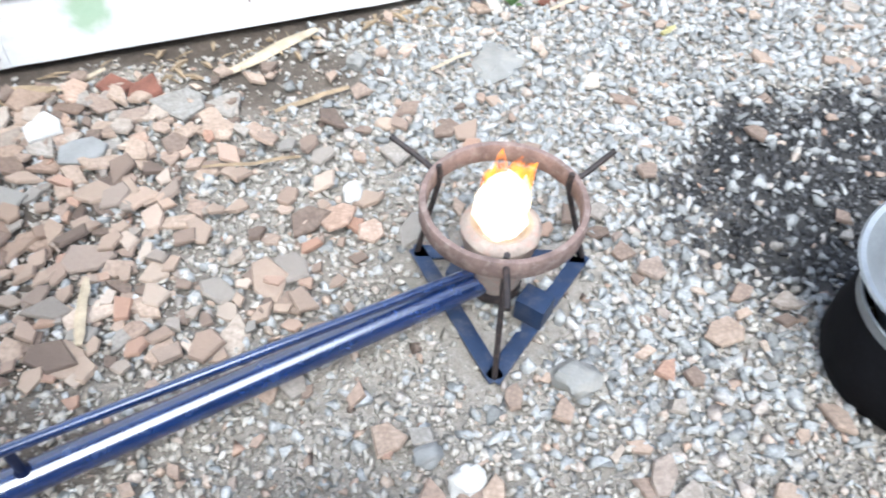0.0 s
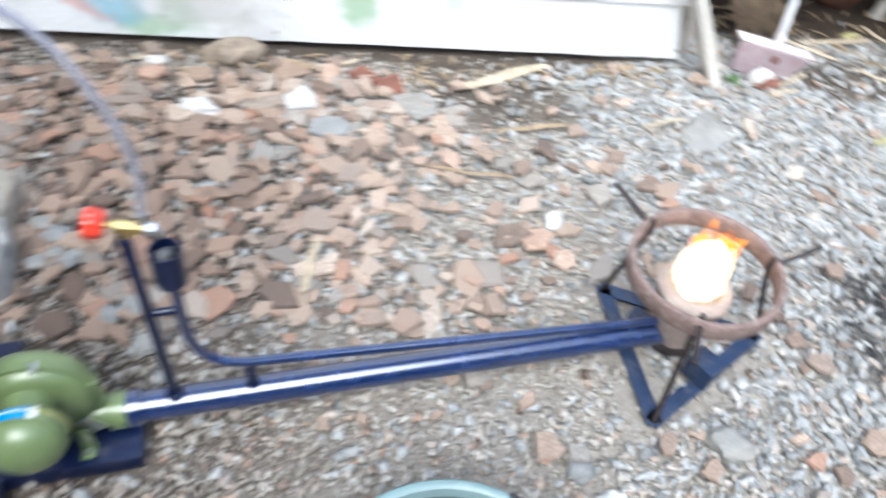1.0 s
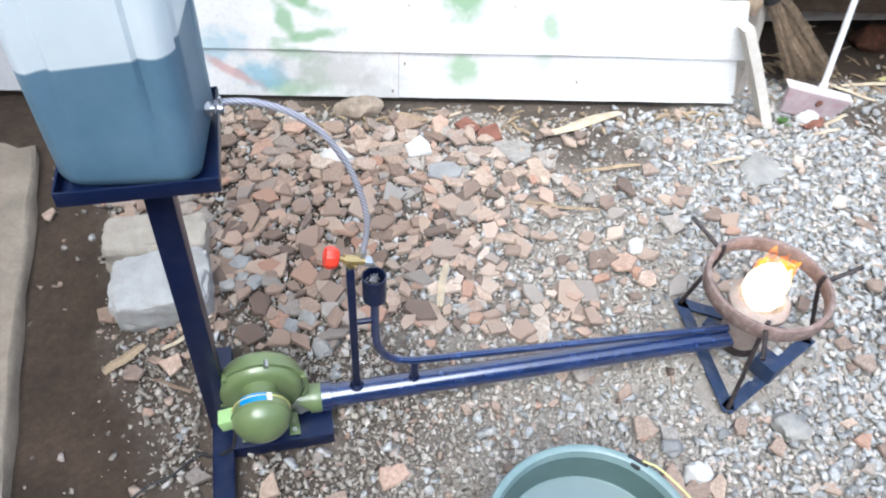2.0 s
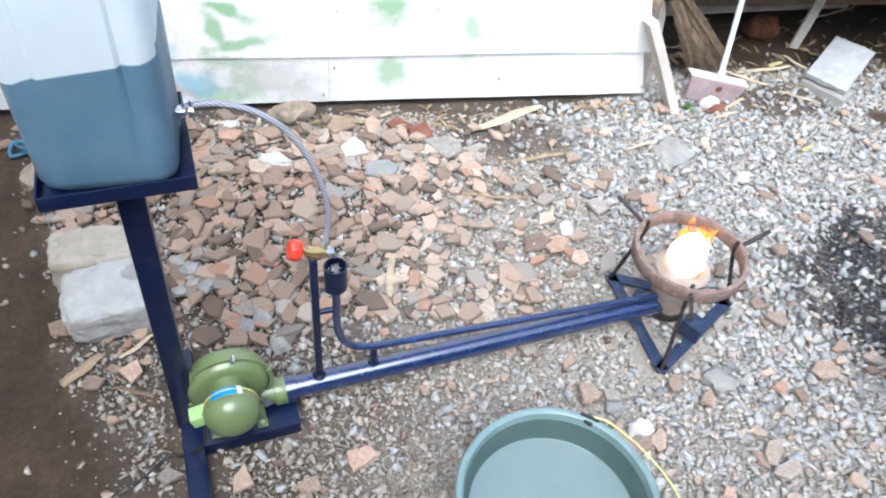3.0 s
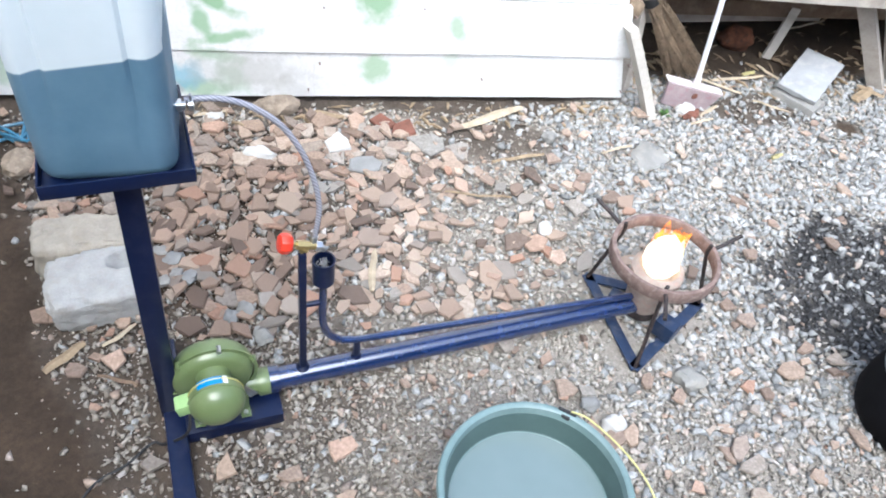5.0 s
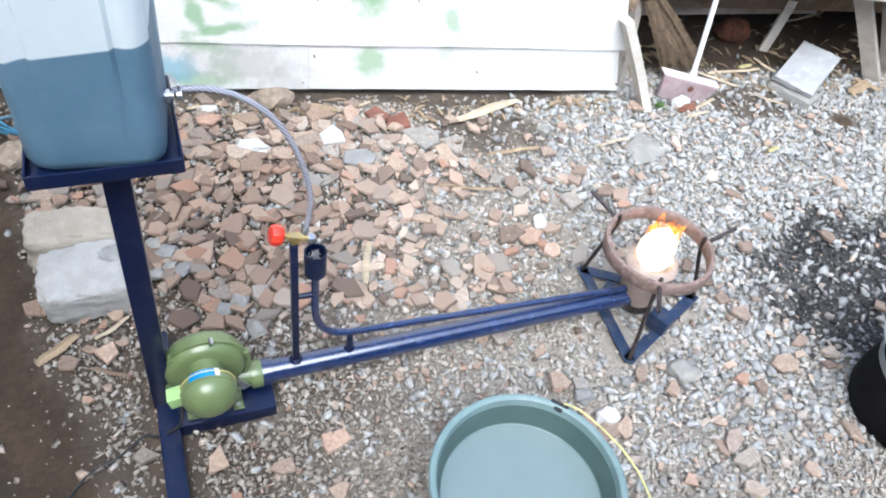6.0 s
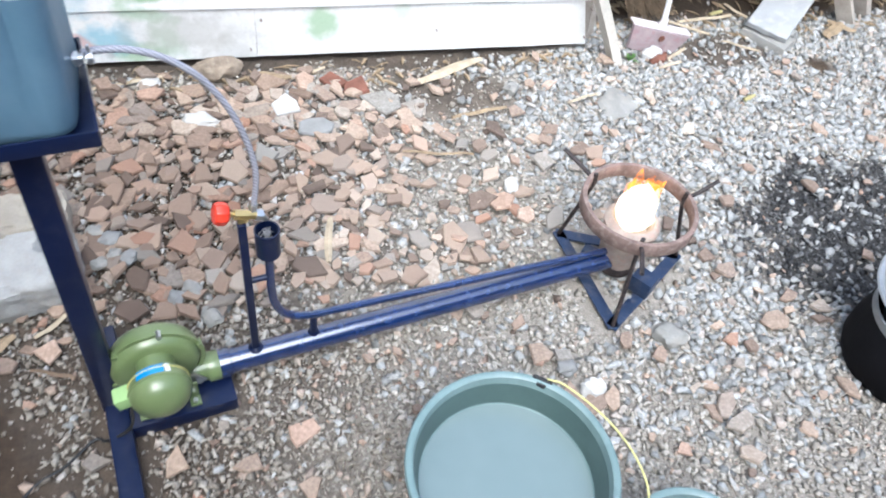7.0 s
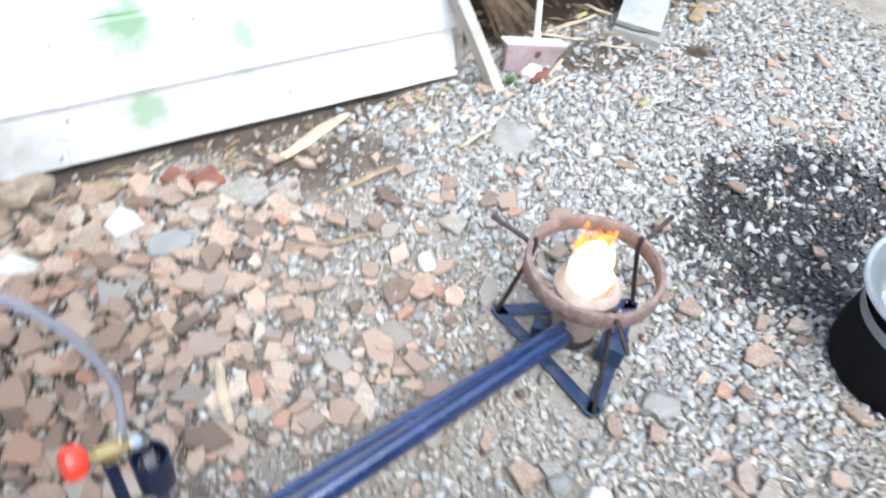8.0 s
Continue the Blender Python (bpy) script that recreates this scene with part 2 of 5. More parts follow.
def painted_plank_material():
    """White paint with a faded mural: blots at x, z on the wall, their half sizes, turn and tone."""
    m = bpy.data.materials.new("white_painted_planks")
    t, n, l, b = nodes_of(m)
    geo = n.new("ShaderNodeNewGeometry")
    f1, f2 = noise_node(t, 4.0, 5.0), noise_node(t, 70.0, 4.0)
    white = ramp_node(t, f1.outputs[0], [(0.35, (0.76, 0.76, 0.74)), (0.6, (0.84, 0.845, 0.84))]).outputs[0]
    sp = ramp_node(t, f2.outputs[0], [(0.25, (0.88, 0.87, 0.86)), (0.5, (1.0, 1.0, 1.0))]).outputs[0]
    col = mix_node(t, 1.0, white, sp, "MULTIPLY")
    wob = n.new("ShaderNodeTexNoise")
    wob.inputs["Scale"].default_value, wob.inputs["Detail"].default_value = 20.0, 6.0
    l.new(geo.outputs["Position"], wob.inputs["Vector"])
    green, blue, grey, pink = (0.27, 0.47, 0.25), (0.22, 0.48, 0.60), (0.45, 0.45, 0.42), (0.62, 0.36, 0.34)
    blots = [
        (-0.61, 0.40, 0.065, 0.07, 0, green, 0.85), (-0.60, 0.15, 0.06, 0.065, 0, green, 0.7), (-0.32, 0.32, 0.03, 0.06, 25, green, 0.6),
        (-0.33, 0.19, 0.03, 0.04, 0, green, 0.25), (-1.15, 0.40, 0.11, 0.025, -28, green, 0.9), (-1.19, 0.33, 0.03, 0.07, 20, green, 0.8),
        (-1.11, 0.27, 0.12, 0.022, 12, green, 0.8), (-1.16, 0.20, 0.10, 0.03, -12, green, 0.55), (-1.10, 0.10, 0.05, 0.09, 35, green, 0.45),
        (-1.20, 0.06, 0.09, 0.04, 0, green, 0.65), (-1.28, 0.11, 0.09, 0.06, 0, blue, 0.75), (-1.42, 0.22, 0.10, 0.07, 20, blue, 0.5),
        (-1.05, 0.13, 0.20, 0.08, 0, grey, 0.55), (-0.90, 0.06, 0.12, 0.06, 0, grey, 0.4), (-1.38, 0.12, 0.12, 0.02, -35, pink, 0.7),
        (-1.62, 0.30, 0.09, 0.10, 10, green, 0.6), (-1.8, 0.15, 0.12, 0.09, 0, green, 0.5),
    ]
    for x, z, rx, rz, turn, tone, amount in blots:
        mp = n.new("ShaderNodeMapping")
        mp.vector_type = "TEXTURE"
        mp.inputs["Location"].default_value = (x, 1.25, z)
        mp.inputs["Rotation"].default_value = (0, radians(-turn), 0)
        mp.inputs["Scale"].default_value = (rx, 10.0, rz)
        l.new(geo.outputs["Position"], mp.inputs["Vector"])
        ln = n.new("ShaderNodeVectorMath")
        ln.operation = "LENGTH"
        l.new(mp.outputs[0], ln.inputs[0])
        ad = n.new("ShaderNodeMath")
        ad.operation = "MULTIPLY_ADD"
        l.new(wob.outputs[0], ad.inputs[0])
        ad.inputs[1].default_value = 1.7
        l.new(ln.outputs["Value"], ad.inputs[2])
        mr = n.new("ShaderNodeMapRange")
        mr.inputs["From Min"].default_value, mr.inputs["From Max"].default_value = 1.35, 2.05
        mr.inputs["To Min"].default_value, mr.inputs["To Max"].default_value = amount, 0.0
        l.new(ad.outputs[0], mr.inputs["Value"])
        col = mix_node(t, mr.outputs[0], col, tone)
    l.new(col, b.inputs["Base Color"])
    b.inputs["Roughness"].default_value = 0.6
    bn = n.new("ShaderNodeBump")
    bn.inputs["Strength"].default_value, bn.inputs["Distance"].default_value = 0.2, 0.003
    l.new(f2.outputs[0], bn.inputs["Height"])
    l.new(bn.outputs[0], b.inputs["Normal"])
    return m


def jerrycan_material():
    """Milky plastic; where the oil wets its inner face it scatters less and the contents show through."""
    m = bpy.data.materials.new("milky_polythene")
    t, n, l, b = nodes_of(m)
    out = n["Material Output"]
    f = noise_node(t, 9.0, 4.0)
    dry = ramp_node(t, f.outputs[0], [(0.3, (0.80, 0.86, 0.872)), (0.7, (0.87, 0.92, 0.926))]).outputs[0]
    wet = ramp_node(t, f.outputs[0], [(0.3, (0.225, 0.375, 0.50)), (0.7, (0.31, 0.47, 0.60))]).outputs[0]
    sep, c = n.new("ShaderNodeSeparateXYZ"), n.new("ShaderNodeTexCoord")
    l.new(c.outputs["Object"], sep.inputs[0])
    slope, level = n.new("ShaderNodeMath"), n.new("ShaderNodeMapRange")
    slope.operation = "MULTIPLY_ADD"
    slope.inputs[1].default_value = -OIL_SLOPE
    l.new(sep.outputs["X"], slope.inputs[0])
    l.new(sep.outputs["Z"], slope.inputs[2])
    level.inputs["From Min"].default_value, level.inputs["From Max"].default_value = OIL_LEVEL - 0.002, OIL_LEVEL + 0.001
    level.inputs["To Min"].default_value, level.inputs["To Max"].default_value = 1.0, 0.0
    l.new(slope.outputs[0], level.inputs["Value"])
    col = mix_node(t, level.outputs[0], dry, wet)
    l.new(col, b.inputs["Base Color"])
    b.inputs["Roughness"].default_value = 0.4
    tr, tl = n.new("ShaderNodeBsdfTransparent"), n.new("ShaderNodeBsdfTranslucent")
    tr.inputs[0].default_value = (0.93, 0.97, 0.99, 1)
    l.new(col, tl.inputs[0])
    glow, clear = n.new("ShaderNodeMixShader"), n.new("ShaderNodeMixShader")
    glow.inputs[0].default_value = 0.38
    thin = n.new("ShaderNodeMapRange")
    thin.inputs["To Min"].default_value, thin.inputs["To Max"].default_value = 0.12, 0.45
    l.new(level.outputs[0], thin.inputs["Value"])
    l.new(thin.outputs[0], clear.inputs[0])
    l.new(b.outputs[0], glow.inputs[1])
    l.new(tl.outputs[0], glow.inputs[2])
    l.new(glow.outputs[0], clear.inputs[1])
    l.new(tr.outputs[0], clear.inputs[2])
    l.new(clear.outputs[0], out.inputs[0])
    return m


def hose_material():
    """Clear tubing with a spiral of braid threads."""
    m = bpy.data.materials.new("braided_clear_hose")
    t, n, l, b = nodes_of(m)
    c = n.new("ShaderNodeTexCoord")
    w = n.new("ShaderNodeTexWave")
    w.wave_type, w.bands_direction = "BANDS", "DIAGONAL"
    w.inputs["Scale"].default_value, w.inputs["Distortion"].default_value = 75.0, 1.0
    l.new(c.outputs["Object"], w.inputs["Vector"])
    col = ramp_node(t, w.outputs[0], [(0.3, (0.22, 0.22, 0.26)), (0.7, (0.36, 0.36, 0.40))]).outputs[0]
    l.new(col, b.inputs["Base Color"])
    b.inputs["Roughness"].default_value = 0.25
    return m


def water_material():
    m = bpy.data.materials.new("cloudy_water")
    t, n, l, b = nodes_of(m)
    f = noise_node(t, 5.0, 3.0)
    l.new(ramp_node(t, f.outputs[0], [(0.3, (0.155, 0.205, 0.203)), (0.7, (0.180, 0.232, 0.230))]).outputs[0], b.inputs["Base Color"])
    b.inputs["Roughness"].default_value, b.inputs["IOR"].default_value = 0.03, 1.5
    b.inputs["Specular IOR Level"].default_value = 0.9
    g = noise_node(t, 16.0, 2.0)
    bn = n.new("ShaderNodeBump")
    bn.inputs["Strength"].default_value, bn.inputs["Distance"].default_value = 0.05, 0.01
    l.new(g.outputs[0], bn.inputs["Height"])
    l.new(bn.outputs[0], b.inputs["Normal"])
    return m


def fire_material(name, low, high, strength, clear):
    m = bpy.data.materials.new(name)
    t, n, l, b = nodes_of(m)
    out = n["Material Output"]
    f = noise_node(t, 55.0, 4.0)
    e, tr, mx = n.new("ShaderNodeEmission"), n.new("ShaderNodeBsdfTransparent"), n.new("ShaderNodeMixShader")
    l.new(ramp_node(t, f.outputs[0], [(0.35, low), (0.65, high)]).outputs[0], e.inputs[0])
    e.inputs[1].default_value = strength
    l.new(ramp_node(t, f.outputs[0], [(0.42, (clear,) * 3), (0.72, (clear * 0.3,) * 3)]).outputs[0], mx.inputs[0])
    l.new(e.outputs[0], mx.inputs[1])
    l.new(tr.outputs[0], mx.inputs[2])
    l.new(mx.outputs[0], out.inputs[0])
    return m


M_GROUND = ground_material()
M_PLANK = painted_plank_material()
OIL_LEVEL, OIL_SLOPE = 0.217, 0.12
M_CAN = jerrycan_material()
M_OIL = surface("dark_waste_oil", (0.030, 0.105, 0.165), 0.2, 0.0, 0.15, 5.0, 60.0, 0.0)
M_HOSE = hose_material()
M_WATER = water_material()
M_FLAME = fire_material("white_hot_flame", (1.0, 0.70, 0.40), (1.0, 0.84, 0.60), 1.2, 0.0)
M_LICK = fire_material("pale_yellow_flame", (1.0, 0.55, 0.16), (1.0, 0.74, 0.36), 1.3, 0.7)
M_TONGUE = fire_material("orange_flame", (1.0, 0.13, 0.008), (1.0, 0.33, 0.04), 1.3, 1.0)

# ---------- mesh helpers ----------


def thing(name, m, label, category, group="", kind=""):
    ob = new(name)
    ob.empty_display_size = 0.05
    ob.matrix_world = m
    return tagged(ob, label, category, group, kind)


def mesh_of(name, bm, material, smooth=False):
    bmesh.ops.recalc_face_normals(bm, faces=bm.faces)
    me = bpy.data.meshes.new(name)
    bm.to_mesh(me)
    bm.free()
    me.materials.append(material)
    if smooth:
        me.polygons.foreach_set("use_smooth", [True] * len(me.polygons))
        me.set_sharp_from_angle(angle=radians(42))
    return me


def part(name, bm, material, parent, label="", smooth=True):
    ob = new(name, mesh_of(name, bm, material, smooth))
    ob.parent = parent
    return tagged(ob, label)


def single(name, bm, material, m, label, category, group="", kind="", smooth=True):
    ob = new(name, mesh_of(name, bm, material, smooth))
    ob.matrix_world = m
    return tagged(ob, label, category, group, kind)


def box(bm, c, s, turn=None, bevel=0.0):
    made = bmesh.ops.create_cube(bm, size=1.0)["verts"]
    m = Matrix.Translation(c) @ (turn or Matrix()) @ Matrix.Diagonal((*s, 1))
    bmesh.ops.transform(bm, matrix=m, verts=made)
    if bevel:
        edges = list({e for v in made for e in v.link_edges})
        bmesh.ops.bevel(bm, geom=edges, offset=bevel, segments=2, affect="EDGES", profile=0.6)
    return bm


def rod(bm, a, b, r, n=14, r2=None):
    a, b = Vector(a), Vector(b)
    made = bmesh.ops.create_cone(bm, cap_ends=True, segments=n, radius1=r, radius2=r if r2 is None else r2, depth=(b - a).length)["verts"]
    turn = (b - a).to_track_quat("Z", "Y").to_matrix().to_4x4()
    bmesh.ops.transform(bm, matrix=Matrix.Translation((a + b) / 2) @ turn, verts=made)
    return bm


def spline(pts, n=8):
    """Catmull-Rom through the points."""
    p = [Vector(q) for q in pts]
    p = [p[0] * 2 - p[1]] + p + [p[-1] * 2 - p[-2]]
    out = []
    for i in range(1, len(p) - 2):
        for k in range(n):
            t = k / n
            out.append(0.5 * (2 * p[i] + (p[i + 1] - p[i - 1]) * t + (2 * p[i - 1] - 5 * p[i] + 4 * p[i + 1] - p[i + 2]) * t * t
                              + (3 * p[i] - p[i - 1] - 3 * p[i + 1] + p[i + 2]) * t ** 3))
    return out + [p[-2]]


def sweep(bm, pts, r, n=12):
    """A tube along the points; r may be a list."""
    rings, side = [], None
    for i, p in enumerate(pts):
        d = (Vector(pts[min(i + 1, len(pts) - 1)]) - Vector(pts[max(i - 1, 0)])).normalized()
        side = (d.orthogonal() if side is None else side - d * side.dot(d)).normalized()
        up = d.cross(side)
        rr = r[i] if isinstance(r, (list, tuple)) else r
        rings.append([bm.verts.new(Vector(p) + (side * math.cos(k * math.tau / n) + up * math.sin(k * math.tau / n)) * rr) for k in range(n)])
    for a, b in zip(rings, rings[1:]):
        for k in range(n):
            bm.faces.new((a[k], a[(k + 1) % n], b[(k + 1) % n], b[k]))
    bm.faces.new(rings[0])
    bm.faces.new(rings[-1])
    return bm


def lathe(bm, profile, n=40, close=False):
    """Revolves (radius, height) pairs about z."""
    rings = []
    for r, z in profile:
        rings.append([bm.verts.new((r * math.cos(k * math.tau / n), r * math.sin(k * math.tau / n), z)) for k in range(n)] if r > 1e-6 else [bm.verts.new((0, 0, z))])
    pairs = list(zip(rings, rings[1:])) + ([(rings[-1], rings[0])] if close else [])
    for a, b in pairs:
        for k in range(n):
            q = (k + 1) % n
            f = [a[k % len(a)], a[q % len(a)], b[q % len(b)], b[k % len(b)]]
            f = list(dict.fromkeys(f))
            if len(f) > 2:
                bm.faces.new(f)
    return bm


def rock(bm, size, seed, sub=2, rough=0.35, m=None):
    """A broken lump."""
    made = bmesh.ops.create_icosphere(bm, subdivisions=sub, radius=0.5)["verts"]
    off = Vector((seed * 3.1, seed * 1.7, seed * 0.9))
    for v in made:
        d = v.co.normalized()
        k = 1 + rough * noise.noise(d * 1.6 + off) + 0.4 * rough * noise.noise(d * 4 + off)
        v.co = Vector((d.x * size[0], d.y * size[1], d.z * size[2])) * 0.5 * k
    if m:
        bmesh.ops.transform(bm, matrix=m, verts=made)
    return bm


def plate(bm, rnd, size, thick, sides=6, m=None):
    """A broken flat shard."""
    ring = []
    for k in range(sides):
        a = (k + rnd.uniform(-0.3, 0.3)) * math.tau / sides
        r = size * 0.5 * rnd.uniform(0.62, 1.2)
        ring.append((r * math.cos(a), r * 0.82 * math.sin(a)))
    lo = [bm.verts.new((x, y, 0)) for x, y in ring]
    mid = [bm.verts.new((x * 1.03, y * 1.03, thick * rnd.uniform(0.5, 0.75))) for x, y in ring]
    hi = [bm.verts.new((x * 0.93, y * 0.93, thick * rnd.uniform(0.92, 1.06))) for x, y in ring]
    for a, b in ((lo, mid), (mid, hi)):
        for k in range(sides):
            bm.faces.new((a[k], a[(k + 1) % sides], b[(k + 1) % sides], b[k]))
    bm.faces.new(hi)
    bm.faces.new(lo[::-1])
    if m:
        bmesh.ops.transform(bm, matrix=m, verts=lo + mid + hi)
    return bm


# ---------- the yard's earth ----------


def soft(v, width):
    return max(0.0, min(1.0, 0.5 + v / (2 * width)))


def wobble(x, y, s=4.0, k=0):
    return noise.noise(Vector((x * s, y * s, 7.3 + k))) + 0.5 * noise.noise(Vector((x * s * 2.7, y * s * 2.7, 1.3 + k)))


def zone_bare(x, y):
    """Bare brown soil: the trodden side, a strip by the planks and a patch."""
    w = wobble(x, y)
    side = soft(-(x + 1.405 + 0.44 * min(y, 0.3) + 0.31 * max(0.0, y - 0.3)) + 0.07 * w, 0.07)
    strip = soft(y - 1.16 + 0.05 * w, 0.05) * soft(0.30 - x + 0.1 * w, 0.1)
    patch = soft(1 - math.hypot((x + 0.20) / 0.29, (y - 1.03) / 0.14) + 0.25 * w, 0.2)
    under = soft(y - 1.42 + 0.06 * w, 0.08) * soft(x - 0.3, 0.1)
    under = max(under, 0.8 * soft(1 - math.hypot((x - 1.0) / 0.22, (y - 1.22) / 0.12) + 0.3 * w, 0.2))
    spot = soft(1 - math.hypot((x - 1.35) / 0.06, (y - 1.09) / 0.055) + 0.2 * w, 0.25)
    return max(side, strip * 0.86, patch * 0.78, under, spot)


def zone_char(x, y):
    w = wobble(x, y, 5.0, 3)
    return soft(1 - math.hypot((x - 1.0) / 0.45, (y - 0.25) / 0.31) + 0.34 * w, 0.26)


def zone_clay(x, y):
    """How thick the broken roof tiles lie."""
    w = wobble(x, y, 3.0, 5)
    core = soft(-0.12 - x + 0.15 * w, 0.16) * soft(y - 0.26 + 0.06 * w, 0.10) * soft(1.14 - y + 0.08 * w, 0.08)
    thin = soft(0.42 - x, 0.35) * soft(y - 0.22, 0.1) * soft(1.0 - y, 0.2)
    hole = soft(1 - math.hypot((x + 0.33) / 0.20, (y - 0.62) / 0.20) + 0.3 * w, 0.25)
    return max(core * (1 - 0.65 * hole), 0.22 * thin, 0.09) * (1 - 0.95 * zone_bare(x, y)) * (1 - 0.8 * zone_char(x, y))


def zone_coarse(x, y):
    w = wobble(x, y, 3.0, 9)
    return max(soft(x - 0.02 + 0.12 * w, 0.16) * soft(y - 0.34 + 0.1 * w, 0.14), soft(x - 0.06, 0.2) * soft(y + 0.24 + 0.1 * w, 0.14) * 0.95)


def relief(x, y):
    near = max(0.0, 1 - max(abs(x), abs(y - 0.5)) / 4.0)
    return near * (0.010 * noise.noise(Vector((x * 2.2, y * 2.2, 4.0))) + 0.004 * noise.noise(Vector((x * 9, y * 9, 2.0)))) - 0.004


def axis_steps(lo, hi, step, far):
    inner = list(np.arange(lo, hi + 1e-6, step))
    out, d = [], step
    v = hi
    while v < far:
        d *= 1.45
        v += d
        out.append(v)
    back, d, v = [], step, lo
    while v > -far:
        d *= 1.45
        v -= d
        back.append(v)
    return back[::-1] + inner + out


def build_ground():
    xs, ys = axis_steps(-2.1, 2.4, 0.03, 60), axis_steps(-0.9, 2.2, 0.03, 60)
    verts = [(x, y, relief(x, y)) for y in ys for x in xs]
    w = len(xs)
    faces = [(j * w + i, j * w + i + 1, (j + 1) * w + i + 1, (j + 1) * w + i) for j in range(len(ys) - 1) for i in range(w - 1)]
    me = bpy.data.meshes.new("ground")
    me.from_pydata(verts, [], faces)
    at = me.color_attributes.new("earth", "FLOAT_COLOR", "POINT")
    vals = np.zeros((len(verts), 4), np.float32)
    for i, (x, y, z) in enumerate(verts):
        clay = zone_clay(x, y)
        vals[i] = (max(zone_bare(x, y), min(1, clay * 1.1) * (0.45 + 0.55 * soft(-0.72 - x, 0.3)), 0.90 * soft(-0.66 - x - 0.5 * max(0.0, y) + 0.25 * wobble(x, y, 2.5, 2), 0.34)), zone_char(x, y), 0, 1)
    at.data.foreach_set("color", vals.ravel())
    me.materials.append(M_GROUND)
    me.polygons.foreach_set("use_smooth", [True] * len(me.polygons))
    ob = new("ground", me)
    return tagged(ob, "trodden brown and dusty grey yard soil under loose gravel", "ground", kind="structure")


GROUND = build_ground()

# ---------- house wall of painted planks ----------
WALL_Y = 1.254


def plank(parent, x0, x1, z0, z1, y, thick, material, rnd, name="plank", slant=0.0):
    bm = bmesh.new()
    n = 10
    lo, hi = [], []
    for i in range(n + 1):
        x = x0 + (x1 - x0) * i / n
        a, b = rnd.uniform(-0.0015, 0.0015), rnd.uniform(-0.0015, 0.0015)
        dx = rnd.uniform(-0.003, 0.003) if i == n and x1 > 0 else 0
        lo.append((x + dx, z0 + a))
        hi.append((x + dx + slant * i / n, z1 + b))
    for yy in (y, y + thick):
        for a in (lo, hi):
            for x, z in a:
                bm.verts.new((x, yy, z))
    bm.verts.ensure_lookup_table()
    k = n + 1
    F, V = bm.faces.new, bm.verts
    for i in range(n):
        F((V[i], V[i + 1], V[k + i + 1], V[k + i]))
        F((V[2 * k + i + 1], V[2 * k + i], V[3 * k + i], V[3 * k + i + 1]))
        F((V[k + i], V[k + i + 1], V[3 * k + i + 1], V[3 * k + i]))
        F((V[i + 1], V[i], V[2 * k + i], V[2 * k + i + 1]))
    F((V[0], V[k], V[3 * k], V[2 * k]))
    F((V[n], V[2 * k + n], V[3 * k + n], V[k + n]))
    bmesh.ops.bevel(bm, geom=[e for e in bm.edges if e.calc_face_angle(0) > 1.0], offset=0.003, segments=1, affect="EDGES")
    return part(name, bm, material, parent)


def build_wall():
    rnd = random.Random(3)
    wall = thing("wall_north", Matrix(), "white-painted horizontal plank wall with a faded leaf mural", "wall", kind="structure")
    edges = [0.022, 0.213, 0.428, 0.64, 0.85, 1.06, 1.27, 1.48, 1.69, 1.9, 2.1]
    for i, (a, b) in enumerate(zip(edges, edges[1:])):
        end = 0.398 - 0.26 * min(a, 0.65) + (0.0, 0.022, 0.008)[i % 3]
        lean = 0.010 * (i % 2)
        cut = -0.82 if i == 0 else (-1.9 if i % 2 else -2.1)
        plank(wall, -4.0, cut - 0.0006, a + 0.004, b - 0.003, WALL_Y - lean, 0.022, M_PLANK, rnd)
        plank(wall, cut + 0.0006, end, a + 0.004, b - 0.003, WALL_Y - lean + 0.002, 0.022, M_PLANK, rnd, "plank", -0.26 * (min(b, 0.65) - min(a, 0.65)))
    for x, z in ((0.335, 0.385), (0.345, 0.262), (0.372, 0.178), (0.376, 0.06), (-0.80, 0.17), (-0.84, 0.06), (-0.79, 0.39), (-0.45, 0.395), (-0.20, 0.11)):
        part("nail", rod(bmesh.new(), (x, WALL_Y - 0.0125, z), (x, WALL_Y + 0.004, z), 0.0026, 8), M_RUST, wall, "rusty nail head")
    bm = bmesh.new()
    for x in (-3.9, -2.0, -0.83, 0.18):
        box(bm, (x, WALL_Y + 0.052, 1.06), (0.06, 0.05, 2.08))
    part("stud", bm, M_DARKWOOD, wall, "hidden brown timber uprights", smooth=False)
    bm = box(bmesh.new(), (-1.9, WALL_Y + 0.09, 1.05), (4.2, 0.02, 2.1))
    part("lining", bm, M_DARKWOOD, wall, "brown inner boards", smooth=False)
    return wall


build_wall()

# plain walls out of view, added to block side light and shade the left
M_PLASTER = surface("dull_grey_plaster", (0.22, 0.21, 0.19), 0.95, 0.0, 0.2, 2.0, 40.0, 0.3, (0.15, 0.14, 0.12), 0.5)
for name, c, size in (("unseen_wall_west", (-2.55, -0.9, 1.6), (0.12, 4.3, 3.2)), ("unseen_wall_south", (0.7, -3.1, 1.35), (6.6, 0.12, 2.7)), ("unseen_wall_east", (4.0, -0.6, 1.25), (0.12, 5.0, 2.5))):
    single(name, box(bmesh.new(), c, size, None, 0.01), M_PLASTER, Matrix(), "unseen plain grey plastered wall added to block side light", "wall", kind="structure", smooth=False)

# ---------- stove frame: pipes, stand, tripod ----------
L = Matrix.Translation((0.095, 0.19, 0.0)) @ Matrix.Rotation(radians(9.6), 4, "Z")
PIPE_Z, PIPE_V, POST_LEAN = 0.074, 0.006, 1.2


